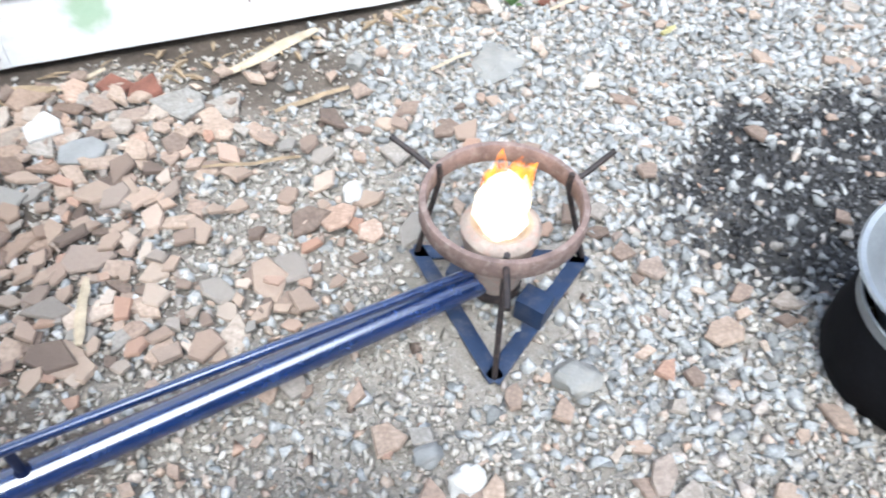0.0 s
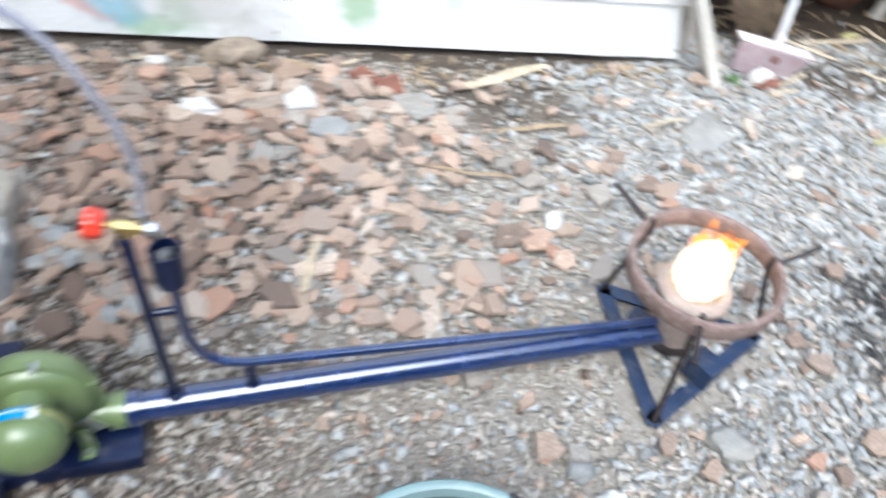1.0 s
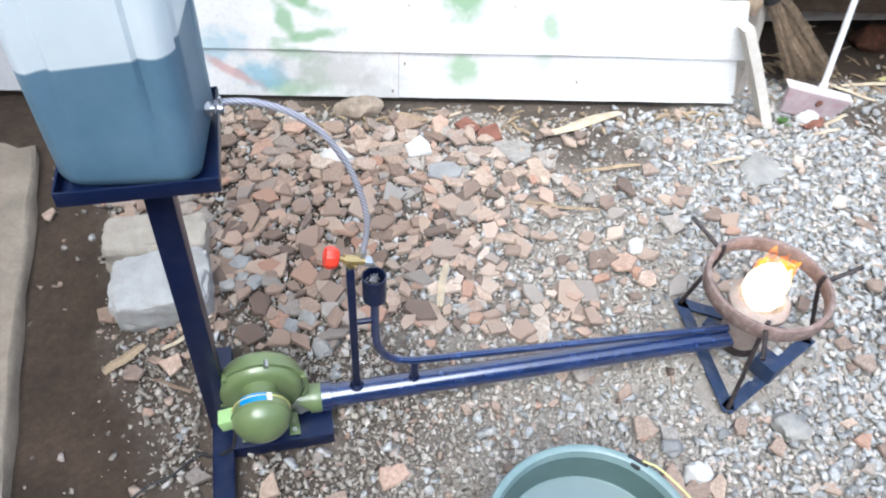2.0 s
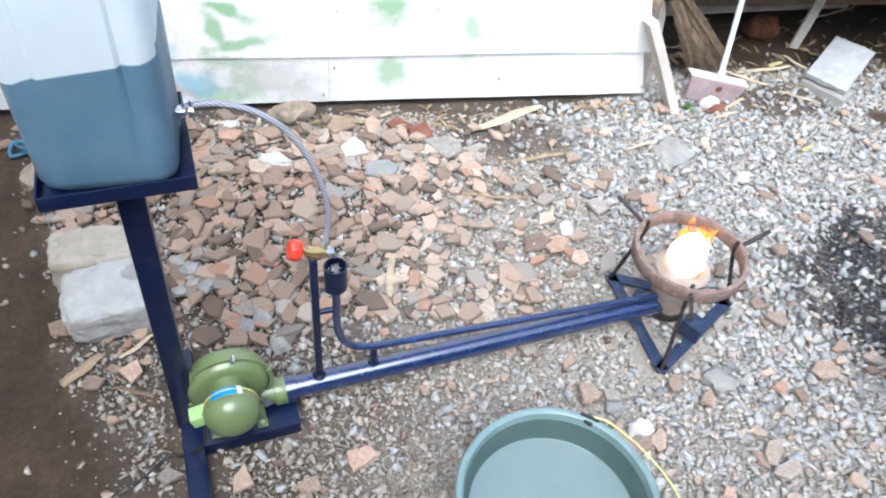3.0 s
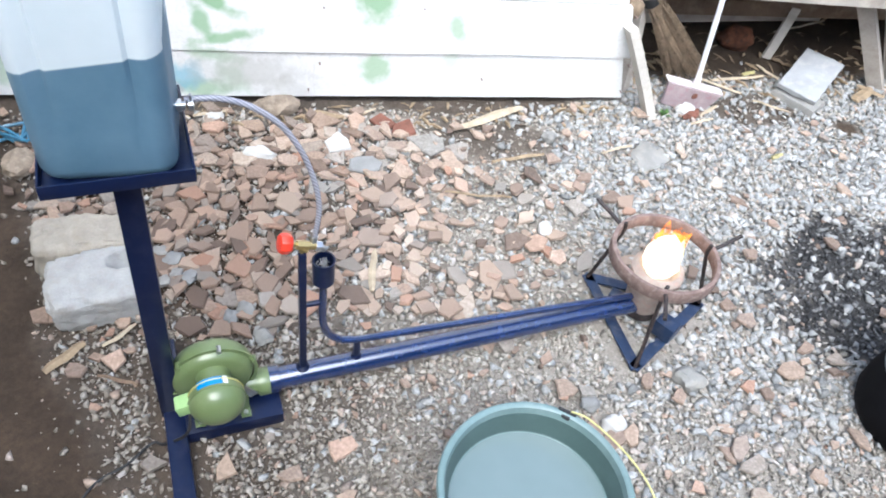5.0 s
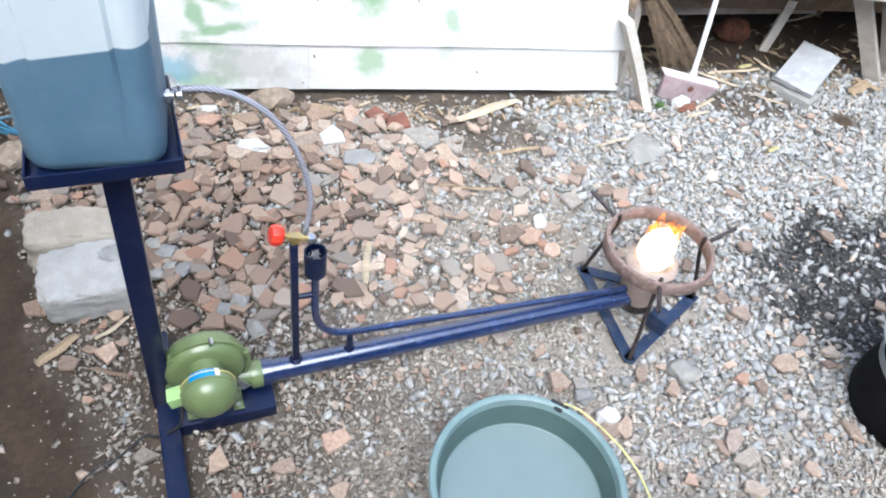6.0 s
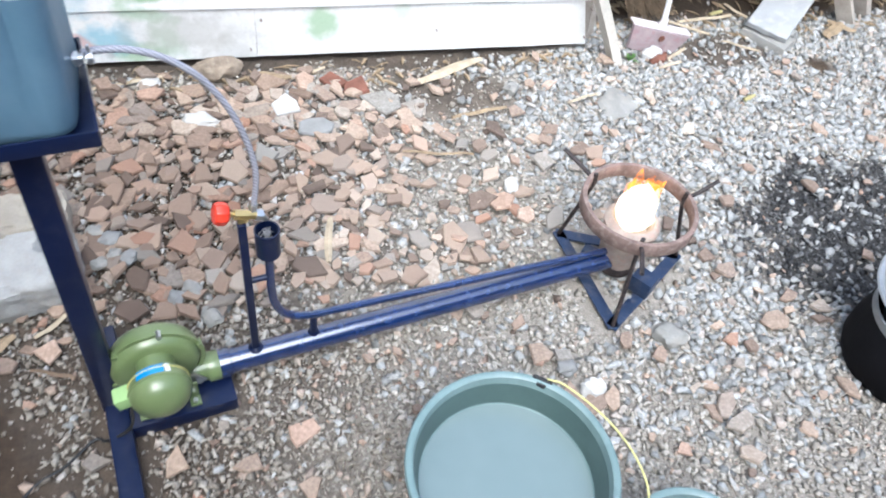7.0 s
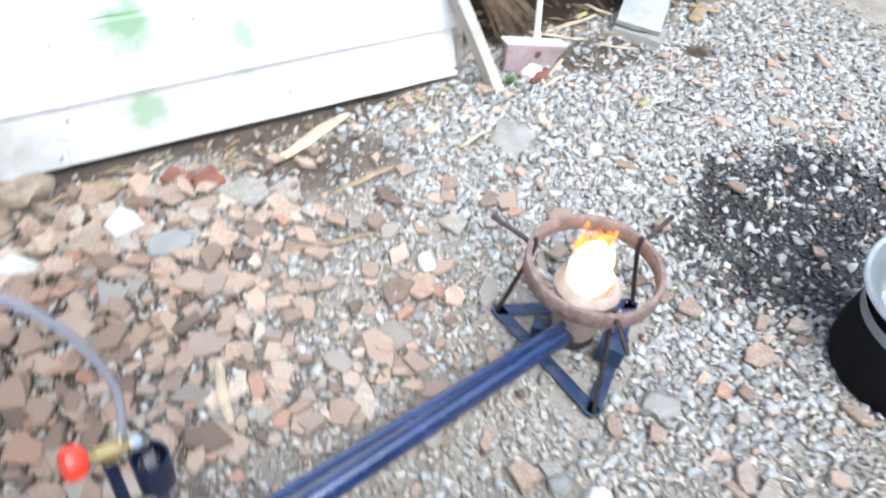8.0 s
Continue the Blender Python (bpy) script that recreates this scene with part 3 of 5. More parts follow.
def build_stove():
    st = thing("waste_oil_stove", L, "navy blue welded steel oil stove with stand, pipes and burner tripod", "stove")
    part("main_pipe", rod(bmesh.new(), (-1.105, PIPE_V, PIPE_Z), (-0.055, PIPE_V, PIPE_Z), 0.0285, 32), M_PIPE, st, "glossy navy steel air pipe")
    part("pipe_collar", lathe_at(bmesh.new(), [(0.0285, -0.014), (0.0345, -0.012), (0.0345, 0.012), (0.0285, 0.014)], (-1.098, PIPE_V, PIPE_Z), "X"), M_PIPE, st)
    # thin fuel line: cup, bend, long run to the burner
    pts = [(-0.978, PIPE_V, 0.42), (-0.978, PIPE_V, 0.36), (-0.978, PIPE_V, 0.30), (-0.974, PIPE_V, 0.255), (-0.958, PIPE_V, 0.213), (-0.93, PIPE_V, 0.185), (-0.893, PIPE_V, 0.172)]
    line = spline(pts, 5)[:-1] + [Vector((-0.893, PIPE_V, 0.171)), Vector((-0.6, PIPE_V, 0.151)), Vector((-0.3, PIPE_V, 0.130)), Vector((-0.05, PIPE_V, 0.112))]
    part("fuel_pipe", sweep(bmesh.new(), line, 0.0095, 14), M_PIPE, st)
    part("strut", rod(bmesh.new(), (-0.888, PIPE_V, PIPE_Z + 0.022), (-0.888, PIPE_V, 0.168), 0.0085), M_BLUE, st)
    part("weld_bead", lathe_at(bmesh.new(), [(0.009, 0.006), (0.0135, 0.0), (0.0135, -0.003)], (-0.888, PIPE_V, PIPE_Z + 0.029), "Z", 14), M_BLUE, st)
    part("riser", box(bmesh.new(), (-1.025, PIPE_V, 0.31), (0.0165, 0.0165, 0.42), None, 0.002), M_BLUE, st)
    part("weld_bead", lathe_at(bmesh.new(), [(0.009, 0.008), (0.017, 0.0), (0.017, -0.004)], (-1.025, PIPE_V, PIPE_Z + 0.029), "Z", 14), M_BLUE, st)
    part("crossbar", rod(bmesh.new(), (-1.02, PIPE_V, 0.345), (-0.982, PIPE_V, 0.345), 0.007), M_BLUE, st)
    cup = part("drip_cup", lathe_at(bmesh.new(), [(0.0, 0.0), (0.012, 0.0), (0.0245, 0.008), (0.0252, 0.074), (0.0252, 0.076), (0.0222, 0.076), (0.0218, 0.015), (0.0, 0.013)], (-0.978, PIPE_V, 0.412), "Z", 28), M_BLUE, st, "open navy steel drip cup")
    wool = bmesh.new()
    rnd = random.Random(5)
    for k in range(26):
        a, r = rnd.uniform(0, math.tau), rnd.uniform(0, 0.015)
        c = Vector((-0.978 + r * math.cos(a), PIPE_V + r * math.sin(a), 0.475))
        b = rnd.uniform(0, math.tau)
        q = [c + Vector((0.011 * (t - 0.5) * math.cos(b), 0.011 * (t - 0.5) * math.sin(b), 0.006 * math.sin(t * 3.1) + rnd.uniform(-0.002, 0.004))) for t in (0, 0.35, 0.7, 1)]
        sweep(wool, q, 0.0014, 5)
    part("steel_wool", wool, M_WOOL, cup, "tangled grey steel wool in the cup")
    # needle valve
    valve = part("valve", bmesh.new(), M_BRASS, st, "brass needle valve")
    vz, vv = 0.536, PIPE_V + 0.004
    bm = bmesh.new()
    rod(bm, (-1.050, vv, vz + 0.013), (-1.034, vv, vz + 0.008), 0.005, 12)
    rod(bm, (-1.036, vv, vz + 0.008), (-1.010, vv, vz), 0.0105, 6)
    rod(bm, (-1.014, vv, vz + 0.001), (-0.990, vv, vz - 0.006), 0.0085, 14)
    rod(bm, (-1.022, vv, vz - 0.006), (-1.018, vv, vz - 0.003), 0.0125, 18)
    rod(bm, (-1.025, vv, vz - 0.020), (-1.025, vv, vz), 0.006, 12)
    part("valve_body", bm, M_BRASS, valve)
    bm = bmesh.new()
    rod(bm, (-0.996, vv, vz - 0.004), (-0.983, vv, vz - 0.008), 0.0115, 6)
    rod(bm, (-0.984, vv, vz - 0.008), (-0.977, vv, vz - 0.022), 0.006, 10)
    rod(bm, (-1.0, vv + 0.004, vz + 0.004), (-0.997, vv + 0.010, vz + 0.030), 0.0072, 10)
    rod(bm, (-0.9985, vv + 0.007, vz + 0.012), (-0.998, vv + 0.008, vz + 0.018), 0.0098, 6)
    part("fitting", bm, M_STEEL, valve, "bright nickel hose fitting")
    bm = lathe_at(bmesh.new(), [(0.0, -0.014), (0.017, -0.014), (0.021, -0.011), (0.0235, -0.004), (0.0235, 0.005), (0.020, 0.012), (0.010, 0.014), (0.0, 0.014)], (0, 0, 0), "Z", 48)
    for v in bm.verts:
        a = math.atan2(v.co.y, v.co.x)
        k = 1 + 0.05 * math.cos(8 * a)
        v.co.x, v.co.y = v.co.x * k, v.co.y * k
    bmesh.ops.transform(bm, matrix=Matrix.Translation((-1.060, vv, vz + 0.017)) @ Matrix.Rotation(radians(-72), 4, "Y") @ Matrix.Diagonal((0.92, 0.92, 1.0, 1.0)), verts=bm.verts)
    part("knob", bm, M_RED, valve, "fluted red plastic knob")
    # stand
    part("post", box(bmesh.new(), (-1.338, 0.016, 0.437), (0.047, 0.047, 0.822), Matrix.Rotation(radians(POST_LEAN), 4, "Y"), 0.004), M_BLUE, st)
    part("foot_bar", box(bmesh.new(), (-1.341, -0.11, 0.024), (0.048, 0.64, 0.046), None, 0.004), M_BLUE, st)
    b = part("blower_shelf", box(bmesh.new(), (-1.204, -0.0115, 0.0395), (0.226, 0.131, 0.005), None, 0.001), M_BLUE, st, "navy folded steel shelf under the blower")
    part("lip", box(bmesh.new(), (-1.204, -0.0755, 0.021), (0.226, 0.004, 0.041), None, 0.001), M_BLUE, b)
    part("lip", box(bmesh.new(), (-1.204, 0.0525, 0.021), (0.226, 0.004, 0.041), None, 0.001), M_BLUE, b)
    part("lip", box(bmesh.new(), (-1.0925, -0.0115, 0.021), (0.004, 0.124, 0.041), None, 0.001), M_BLUE, b)
    part("bracket", box(bmesh.new(), (-1.098, 0.0, 0.045), (0.018, 0.03, 0.02), None, 0.002), M_BLUE, st)
    tray = part("tray", box(bmesh.new(), (-1.334, 0.018, 0.851), (0.226, 0.226, 0.004)), M_BLUE, st, "navy angle-iron tray holding the can", smooth=False)
    for c, s in (((-1.334, -0.0965, 0.862), (0.232, 0.004, 0.027)), ((-1.334, 0.1325, 0.862), (0.232, 0.004, 0.027)), ((-1.449, 0.018, 0.862), (0.004, 0.225, 0.027)), ((-1.219, 0.018, 0.862), (0.004, 0.225, 0.027))):
        part("tray_edge", box(bmesh.new(), c, s, None, 0.0012), M_BLUE, tray)
    # tripod foot, legs and pot ring
    cx, cy = -0.011, 0.014
    corners = [(-0.127, -0.176), (0.212, -0.006), (-0.104, 0.186)]
    base = part("base_triangle", bmesh.new(), M_DULLBLUE, st, "flat blue steel triangle on the stones")
    for (x0, y0), (x1, y1) in zip(corners, corners[1:] + corners[:1]):
        d = math.atan2(y1 - y0, x1 - x0)
        mid = ((x0 + x1) / 2 * 0.93 + cx * 0.07, (y0 + y1) / 2 * 0.93 + cy * 0.07, 0.013)
        part("flat_bar", box(bmesh.new(), mid, (math.hypot(x1 - x0, y1 - y0) * 0.985, 0.034, 0.006), Matrix.Rotation(d, 4, "Z"), 0.0015), M_DULLBLUE, base)
    for k, (x, y) in enumerate(corners):
        d = Vector((x - cx, y - cy, 0)).normalized()
        c = Vector((cx, cy, 0))
        foot = Vector((x, y, 0.016)) - d * 0.012
        out, rise = ((0.235, 0.262), (0.225, 0.312), (0.245, 0.302))[k]
        pts = [foot, foot.lerp(c + d * 0.136 + Vector((0, 0, 0.25)), 0.92), c + d * 0.1365 + Vector((0, 0, 0.27)), c + d * 0.139 + Vector((0, 0, 0.284))]
        leg = part("leg", sweep(bmesh.new(), spline(pts, 4), 0.0058, 10), M_ROD, st, "blackened steel rod leg")
        pts = [c + d * 0.150 + Vector((0, 0, 0.266)), c + d * 0.175 + Vector((0, 0, 0.278 - 0.008 * (k == 0))), c + d * out + Vector((0, 0, rise))]
        part("arm", sweep(bmesh.new(), spline(pts, 4), 0.0058, 10), M_ROD, leg)
    ring = lathe_at(bmesh.new(), [(0.1415, 0.236), (0.1515, 0.236), (0.1535, 0.239), (0.1535, 0.273), (0.1515, 0.2765), (0.1420, 0.2765), (0.1395, 0.273), (0.1395, 0.239)], (cx, cy, 0), "Z", 72, True)
    part("pot_ring", ring, M_RUST, st, "rusty heat-stained steel pot ring")
    # burner cup of cast cement on the pipe's end
    bm = lathe_at(bmesh.new(), [(0.0, 0.058), (0.050, 0.058), (0.056, 0.07), (0.067, 0.15), (0.069, 0.178), (0.075, 0.186), (0.0765, 0.203), (0.068, 0.214), (0.058, 0.217), (0.050, 0.210), (0.047, 0.197), (0.044, 0.186), (0.0, 0.184)], (cx, cy, 0), "Z", 48)
    for v in bm.verts:
        v.co += Vector((noise.noise(v.co * 28), noise.noise(v.co * 28 + Vector((5, 0, 0))), noise.noise(v.co * 28 + Vector((9, 3, 0))))) * 0.003
    part("burner_cup", bm, M_CEMENT, st, "pinkish grey cast cement burner cup")
    part("burner_base", lathe_at(bmesh.new(), [(0.0, 0.03), (0.052, 0.03), (0.054, 0.034), (0.054, 0.056), (0.05, 0.062), (0.0, 0.062)], (cx, cy, 0), "Z", 36), M_ROD, st, "sooty steel burner base")
    d = Vector((0.0425, -0.091, 0)) - Vector((cx, cy, 0))
    turn = Matrix.Rotation(math.atan2(d.y, d.x), 4, "Z")
    part("stub_tube", box(bmesh.new(), Vector((cx, cy, 0.043)) + d.normalized() * 0.108 + Vector((-0.018, 0.0, 0.003)), (0.062, 0.052, 0.056), turn, 0.003), M_DULLBLUE, st, "short square blue steel tube")
    part("stub_tube", box(bmesh.new(), (-0.066, 0.062, 0.035), (0.045, 0.035, 0.04), Matrix.Rotation(radians(127), 4, "Z"), 0.003), M_DULLBLUE, st)
    return st


def lathe_at(bm, profile, at, axis="Z", n=32, close=False):
    lathe(bm, profile, n, close)
    turn = {"Z": Matrix(), "X": Matrix.Rotation(radians(90), 4, "Y"), "Y": Matrix.Rotation(radians(90), 4, "X")}[axis]
    bmesh.ops.transform(bm, matrix=Matrix.Translation(at) @ turn, verts=bm.verts)
    return bm


STOVE = build_stove()

# ---------- blower ----------


def build_blower():
    bl = thing("air_blower", L, "olive green cast metal electric air blower on the shelf", "blower")
    cu, cz = -1.236, 0.155
    # snail housing, growing towards the outlet
    bm = bmesh.new()
    n, rows = 44, []
    prof = [(0.035, -0.030), (0.80, -0.034), (0.90, -0.030), (1.0, -0.016), (1.0, 0.016), (0.90, 0.030), (0.80, 0.034), (0.0, 0.034)]
    for k in range(n):
        a = k * math.tau / n
        r = 0.087 + 0.013 * ((k / n + 0.25) % 1.0)
        rows.append([bm.verts.new((cu + f * r * math.cos(a), 0.012 + w, cz + f * r * math.sin(a))) for f, w in prof])
    for a, b in zip(rows, rows[1:] + rows[:1]):
        for i in range(len(prof) - 1):
            bm.faces.new((a[i], b[i], b[i + 1], a[i + 1]))
    bmesh.ops.remove_doubles(bm, verts=bm.verts, dist=1e-5)
    housing = part("housing", bm, M_GREEN, bl)
    part("rim", lathe_at(bmesh.new(), [(0.092, -0.003), (0.1015, -0.003), (0.1015, 0.003), (0.092, 0.003)], (cu, -0.002, cz), "Y", 48, True), M_GREEN, housing)
    for k in range(6):
        a = radians(20 + 60 * k)
        p = (cu + 0.098 * math.cos(a), -0.002, cz + 0.098 * math.sin(a))
        part("bolt", rod(bmesh.new(), (p[0], -0.012, p[2]), (p[0], 0.006, p[2]), 0.006, 6), M_STEEL if k == 1 else M_GREEN, housing)
    # outlet
    bm = bmesh.new()
    rod(bm, (-1.20, PIPE_V, PIPE_Z + 0.004), (-1.128, PIPE_V, PIPE_Z + 0.002), 0.030, 28)
    part("outlet", bm, M_GREEN, bl)
    part("outlet_collar", lathe_at(bmesh.new(), [(0.026, -0.014), (0.034, -0.014), (0.035, -0.011), (0.035, 0.011), (0.034, 0.014), (0.026, 0.014)], (-1.124, PIPE_V, PIPE_Z), "X", 32, True), M_GREEN, bl)
    # motor
    mu, mz = -1.240, 0.179
    prof = [(0.036, 0.012), (0.036, 0.052), (0.047, 0.056), (0.0545, 0.064), (0.0565, 0.086), (0.0585, 0.087), (0.0585, 0.091), (0.0565, 0.092)]
    prof += [(0.0565 * math.cos(a), 0.092 + 0.048 * math.sin(a)) for a in np.linspace(0.08, math.pi / 2, 9)]
    prof[-1] = (0.0, prof[-1][1])
    prof = [(r * 1.1, w) for r, w in prof]
    motor = part("motor", lathe_at(bmesh.new(), prof, (mu, 0.0, mz), "Y", 40), M_GREEN, bl, "domed olive green motor housing")
    part("switch_box", box(bmesh.new(), (-1.308, -0.076, 0.172), (0.042, 0.036, 0.034), Matrix.Rotation(radians(-12), 4, "Y"), 0.004), M_PALEGREEN, motor, "pale green terminal box")
    part("strap", lathe_at(bmesh.new(), [(0.0607, 0.070), (0.0629, 0.070), (0.0631, 0.072), (0.0609, 0.072)], (mu, 0, mz), "Y", 40, True), M_STRING, motor, "thin yellow tie round the motor")
    for a0, a1, mat, lab in ((74, 128, M_LABELBLUE, "blue name sticker"), (62, 72, M_LABELWHITE, "white corner of the sticker")):
        bm = bmesh.new()
        rows = []
        for k in range(7):
            a = radians(a0 + (a1 - a0) * k / 6)
            rows.append([bm.verts.new((mu + (0.0545 + 0.09 * (w - 0.064)) * math.cos(a) * 1.117, -w, mz + (0.0545 + 0.09 * (w - 0.064)) * math.sin(a) * 1.117)) for w in (0.0645, 0.085)])
        for a, b in zip(rows, rows[1:]):
            bm.faces.new((a[0], a[1], b[1], b[0]))
        part("label", bm, mat, motor, lab)
    for x in (-1.285, -1.178):
        bm = bmesh.new()
        box(bm, (x, -0.055, 0.050), (0.024, 0.028, 0.004), None, 0.001)
        box(bm, (x, -0.043, 0.075), (0.022, 0.004, 0.055), None, 0.001)
        br = part("mounting_foot", bm, M_GREEN, bl)
        part("bolt", rod(bmesh.new(), (x, -0.058, 0.05), (x, -0.058, 0.058), 0.006, 6), M_STEEL, br)
    bm = box(bmesh.new(), (-1.165, -0.032, 0.100), (0.022, 0.004, 0.045), Matrix.Rotation(radians(-35), 4, "Y"), 0.001)
    part("tag", bm, M_STEEL, bl, "small bright metal tag")
    bm = box(bmesh.new(), (-1.236, 0.018, 0.0485), (0.10, 0.05, 0.012), None, 0.002)
    part("pedestal", bm, M_GREEN, bl)
    return bl


build_blower()
cable = spline([L @ Vector(p) for p in ((-1.30, -0.075, 0.155), (-1.315, -0.10, 0.09), (-1.372, -0.075, 0.02), (-1.40, -0.06, 0.012), (-1.46, -0.10, 0.010), (-1.53, -0.13, 0.010), (-1.62, -0.22, 0.010), (-1.78, -0.27, 0.010), (-2.1, -0.33, 0.010))], 6)
single("power_cable", sweep(bmesh.new(), cable, 0.0035, 8), M_CABLE, Matrix(), "thin black power cable lying over soil and stones", "cable")

# ---------- oil can on its tray ----------


def rounded_rect(w, d, r, n=7):
    pts = []
    for cx, cy, a0 in ((w / 2 - r, d / 2 - r, 0), (-w / 2 + r, d / 2 - r, 90), (-w / 2 + r, -d / 2 + r, 180), (w / 2 - r, -d / 2 + r, 270)):
        pts += [(cx + r * math.cos(radians(a0 + 90 * k / (n - 1))), cy + r * math.sin(radians(a0 + 90 * k / (n - 1)))) for k in range(n)]
    return pts


def rings_mesh(bm, rings, cap=True):
    rows = [[bm.verts.new(p) for p in r] for r in rings]
    n = len(rows[0])
    for a, b in zip(rows, rows[1:]):
        for k in range(n):
            bm.faces.new((a[k], a[(k + 1) % n], b[(k + 1) % n], b[k]))
    if cap:
        bm.faces.new(rows[0][::-1])
        bm.faces.new(rows[-1])
    return bm


CAN_W, CAN_D = 0.208, 0.205


def can_ring(z, inset, w=CAN_W, d=CAN_D):
    """The can's outline at a height: upright grooves beside each corner."""
    out = []
    for x, y in rounded_rect(w - 2 * inset, d - 2 * inset, 0.032):
        out.append((x, y, z))
    return out


def build_can():
    c = thing("oil_can", L @ Matrix.Translation((-1.334, 0.018, 0.8535)) @ Matrix.Rotation(radians(-6), 4, "Z"), "milky white plastic jerrycan two thirds full of dark oil", "jerrycan")
    levels = [(0.0, 0.022), (0.004, 0.012), (0.014, 0.004), (0.028, 0.0), (0.10, -0.001), (0.18, -0.002), (0.20, -0.002), (0.206, -0.002), (0.225, -0.002), (0.30, -0.004), (0.37, -0.005), (0.40, -0.001), (0.42, 0.016), (0.431, 0.042)]
    bm = bmesh.new()
    rows = []
    for z, inset in levels:
        row = []
        for x, y, zz in can_ring(z, inset):
            g = 0.0
            if 0.03 < z < 0.39:
                for q, lim in ((x, CAN_W), (y, CAN_D)):
                    g += 0.0035 * math.exp(-((abs(q) - lim * 0.355) / 0.006) ** 2)
            r = math.hypot(x, y)
            row.append((x * (1 - g / r), y * (1 - g / r), zz))
        rows.append(row)
    dense = []
    for row in rows:
        out = []
        n = len(row)
        for k in range(n):
            a, b = Vector(row[k]), Vector(row[(k + 1) % n])
            steps = 14 if (b - a).length > 0.03 else 1
            for i in range(steps):
                p = a.lerp(b, i / steps)
                z = p.z
                if 0.03 < z < 0.39 and steps > 1:
                    q = p.x if abs(p.y) > abs(p.x) else p.y
                    g = 0.011 * math.exp(-((abs(q) - 0.066) / 0.007) ** 2)
                    p = p - Vector((p.x, p.y, 0)).normalized() * g
                out.append(p)
        dense.append(out)
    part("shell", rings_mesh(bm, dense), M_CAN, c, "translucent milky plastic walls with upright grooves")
    oil = [[(p.x * 0.97, p.y * 0.97, max(0.006, p.z)) for p in row] for row in dense[:9]]
    oil = [r for r in oil if r[0][2] < 0.19]
    oil.append([(x, y, OIL_LEVEL + OIL_SLOPE * x) for x, y, z in oil[-1]])
    part("oil", rings_mesh(bmesh.new(), oil), M_OIL, c, "dark blue-grey waste oil inside")
    cap = part("cap", lathe_at(bmesh.new(), [(0.0, 0.0), (0.026, 0.0), (0.027, 0.003), (0.027, 0.02), (0.025, 0.024), (0.0, 0.024)], (-0.06, 0.0, 0.429), "Z", 30), M_WHITEPLASTIC, c, "white screw cap")
    part("grip", sweep(bmesh.new(), spline([(-0.02, 0, 0.427), (0.0, 0, 0.453), (0.04, 0, 0.459), (0.068, 0, 0.449), (0.080, 0, 0.422)], 6), 0.011, 12), M_CAN, c, "moulded plastic handle")
    t = bmesh.new()
    rod(t, (0.098, 0.012, 0.062), (0.118, 0.012, 0.062), 0.007, 12)
    rod(t, (0.106, 0.012, 0.062), (0.112, 0.012, 0.062), 0.012, 6)
    part("outlet_fitting", t, M_STEEL, c, "bright metal outlet fitting")
    clamp = lathe_at(bmesh.new(), [(0.0085, -0.004), (0.0098, -0.004), (0.0098, 0.004), (0.0085, 0.004)], (0.127, 0.012, 0.062), "X", 20, True)
    box(clamp, (0.127, 0.012, 0.075), (0.004, 0.006, 0.016))
    part("hose_clamp", clamp, M_STEEL, c, "worm-drive hose clamp")
    return c


build_can()
hose = [(-1.216, 0.030, 0.916), (-1.19, 0.029, 0.918), (-1.154, 0.027, 0.914), (-1.108, 0.025, 0.894), (-1.06, 0.023, 0.851), (-1.022, 0.020, 0.785), (-0.998, 0.018, 0.71), (-0.988, 0.016, 0.647), (-0.990, 0.015, 0.60), (-0.997, 0.014, 0.556)]
single("fuel_hose", sweep(bmesh.new(), spline(hose, 8), 0.0057, 14), M_HOSE, L, "clear braided fuel hose arching from can to valve", "hose")

# ---------- fire ----------


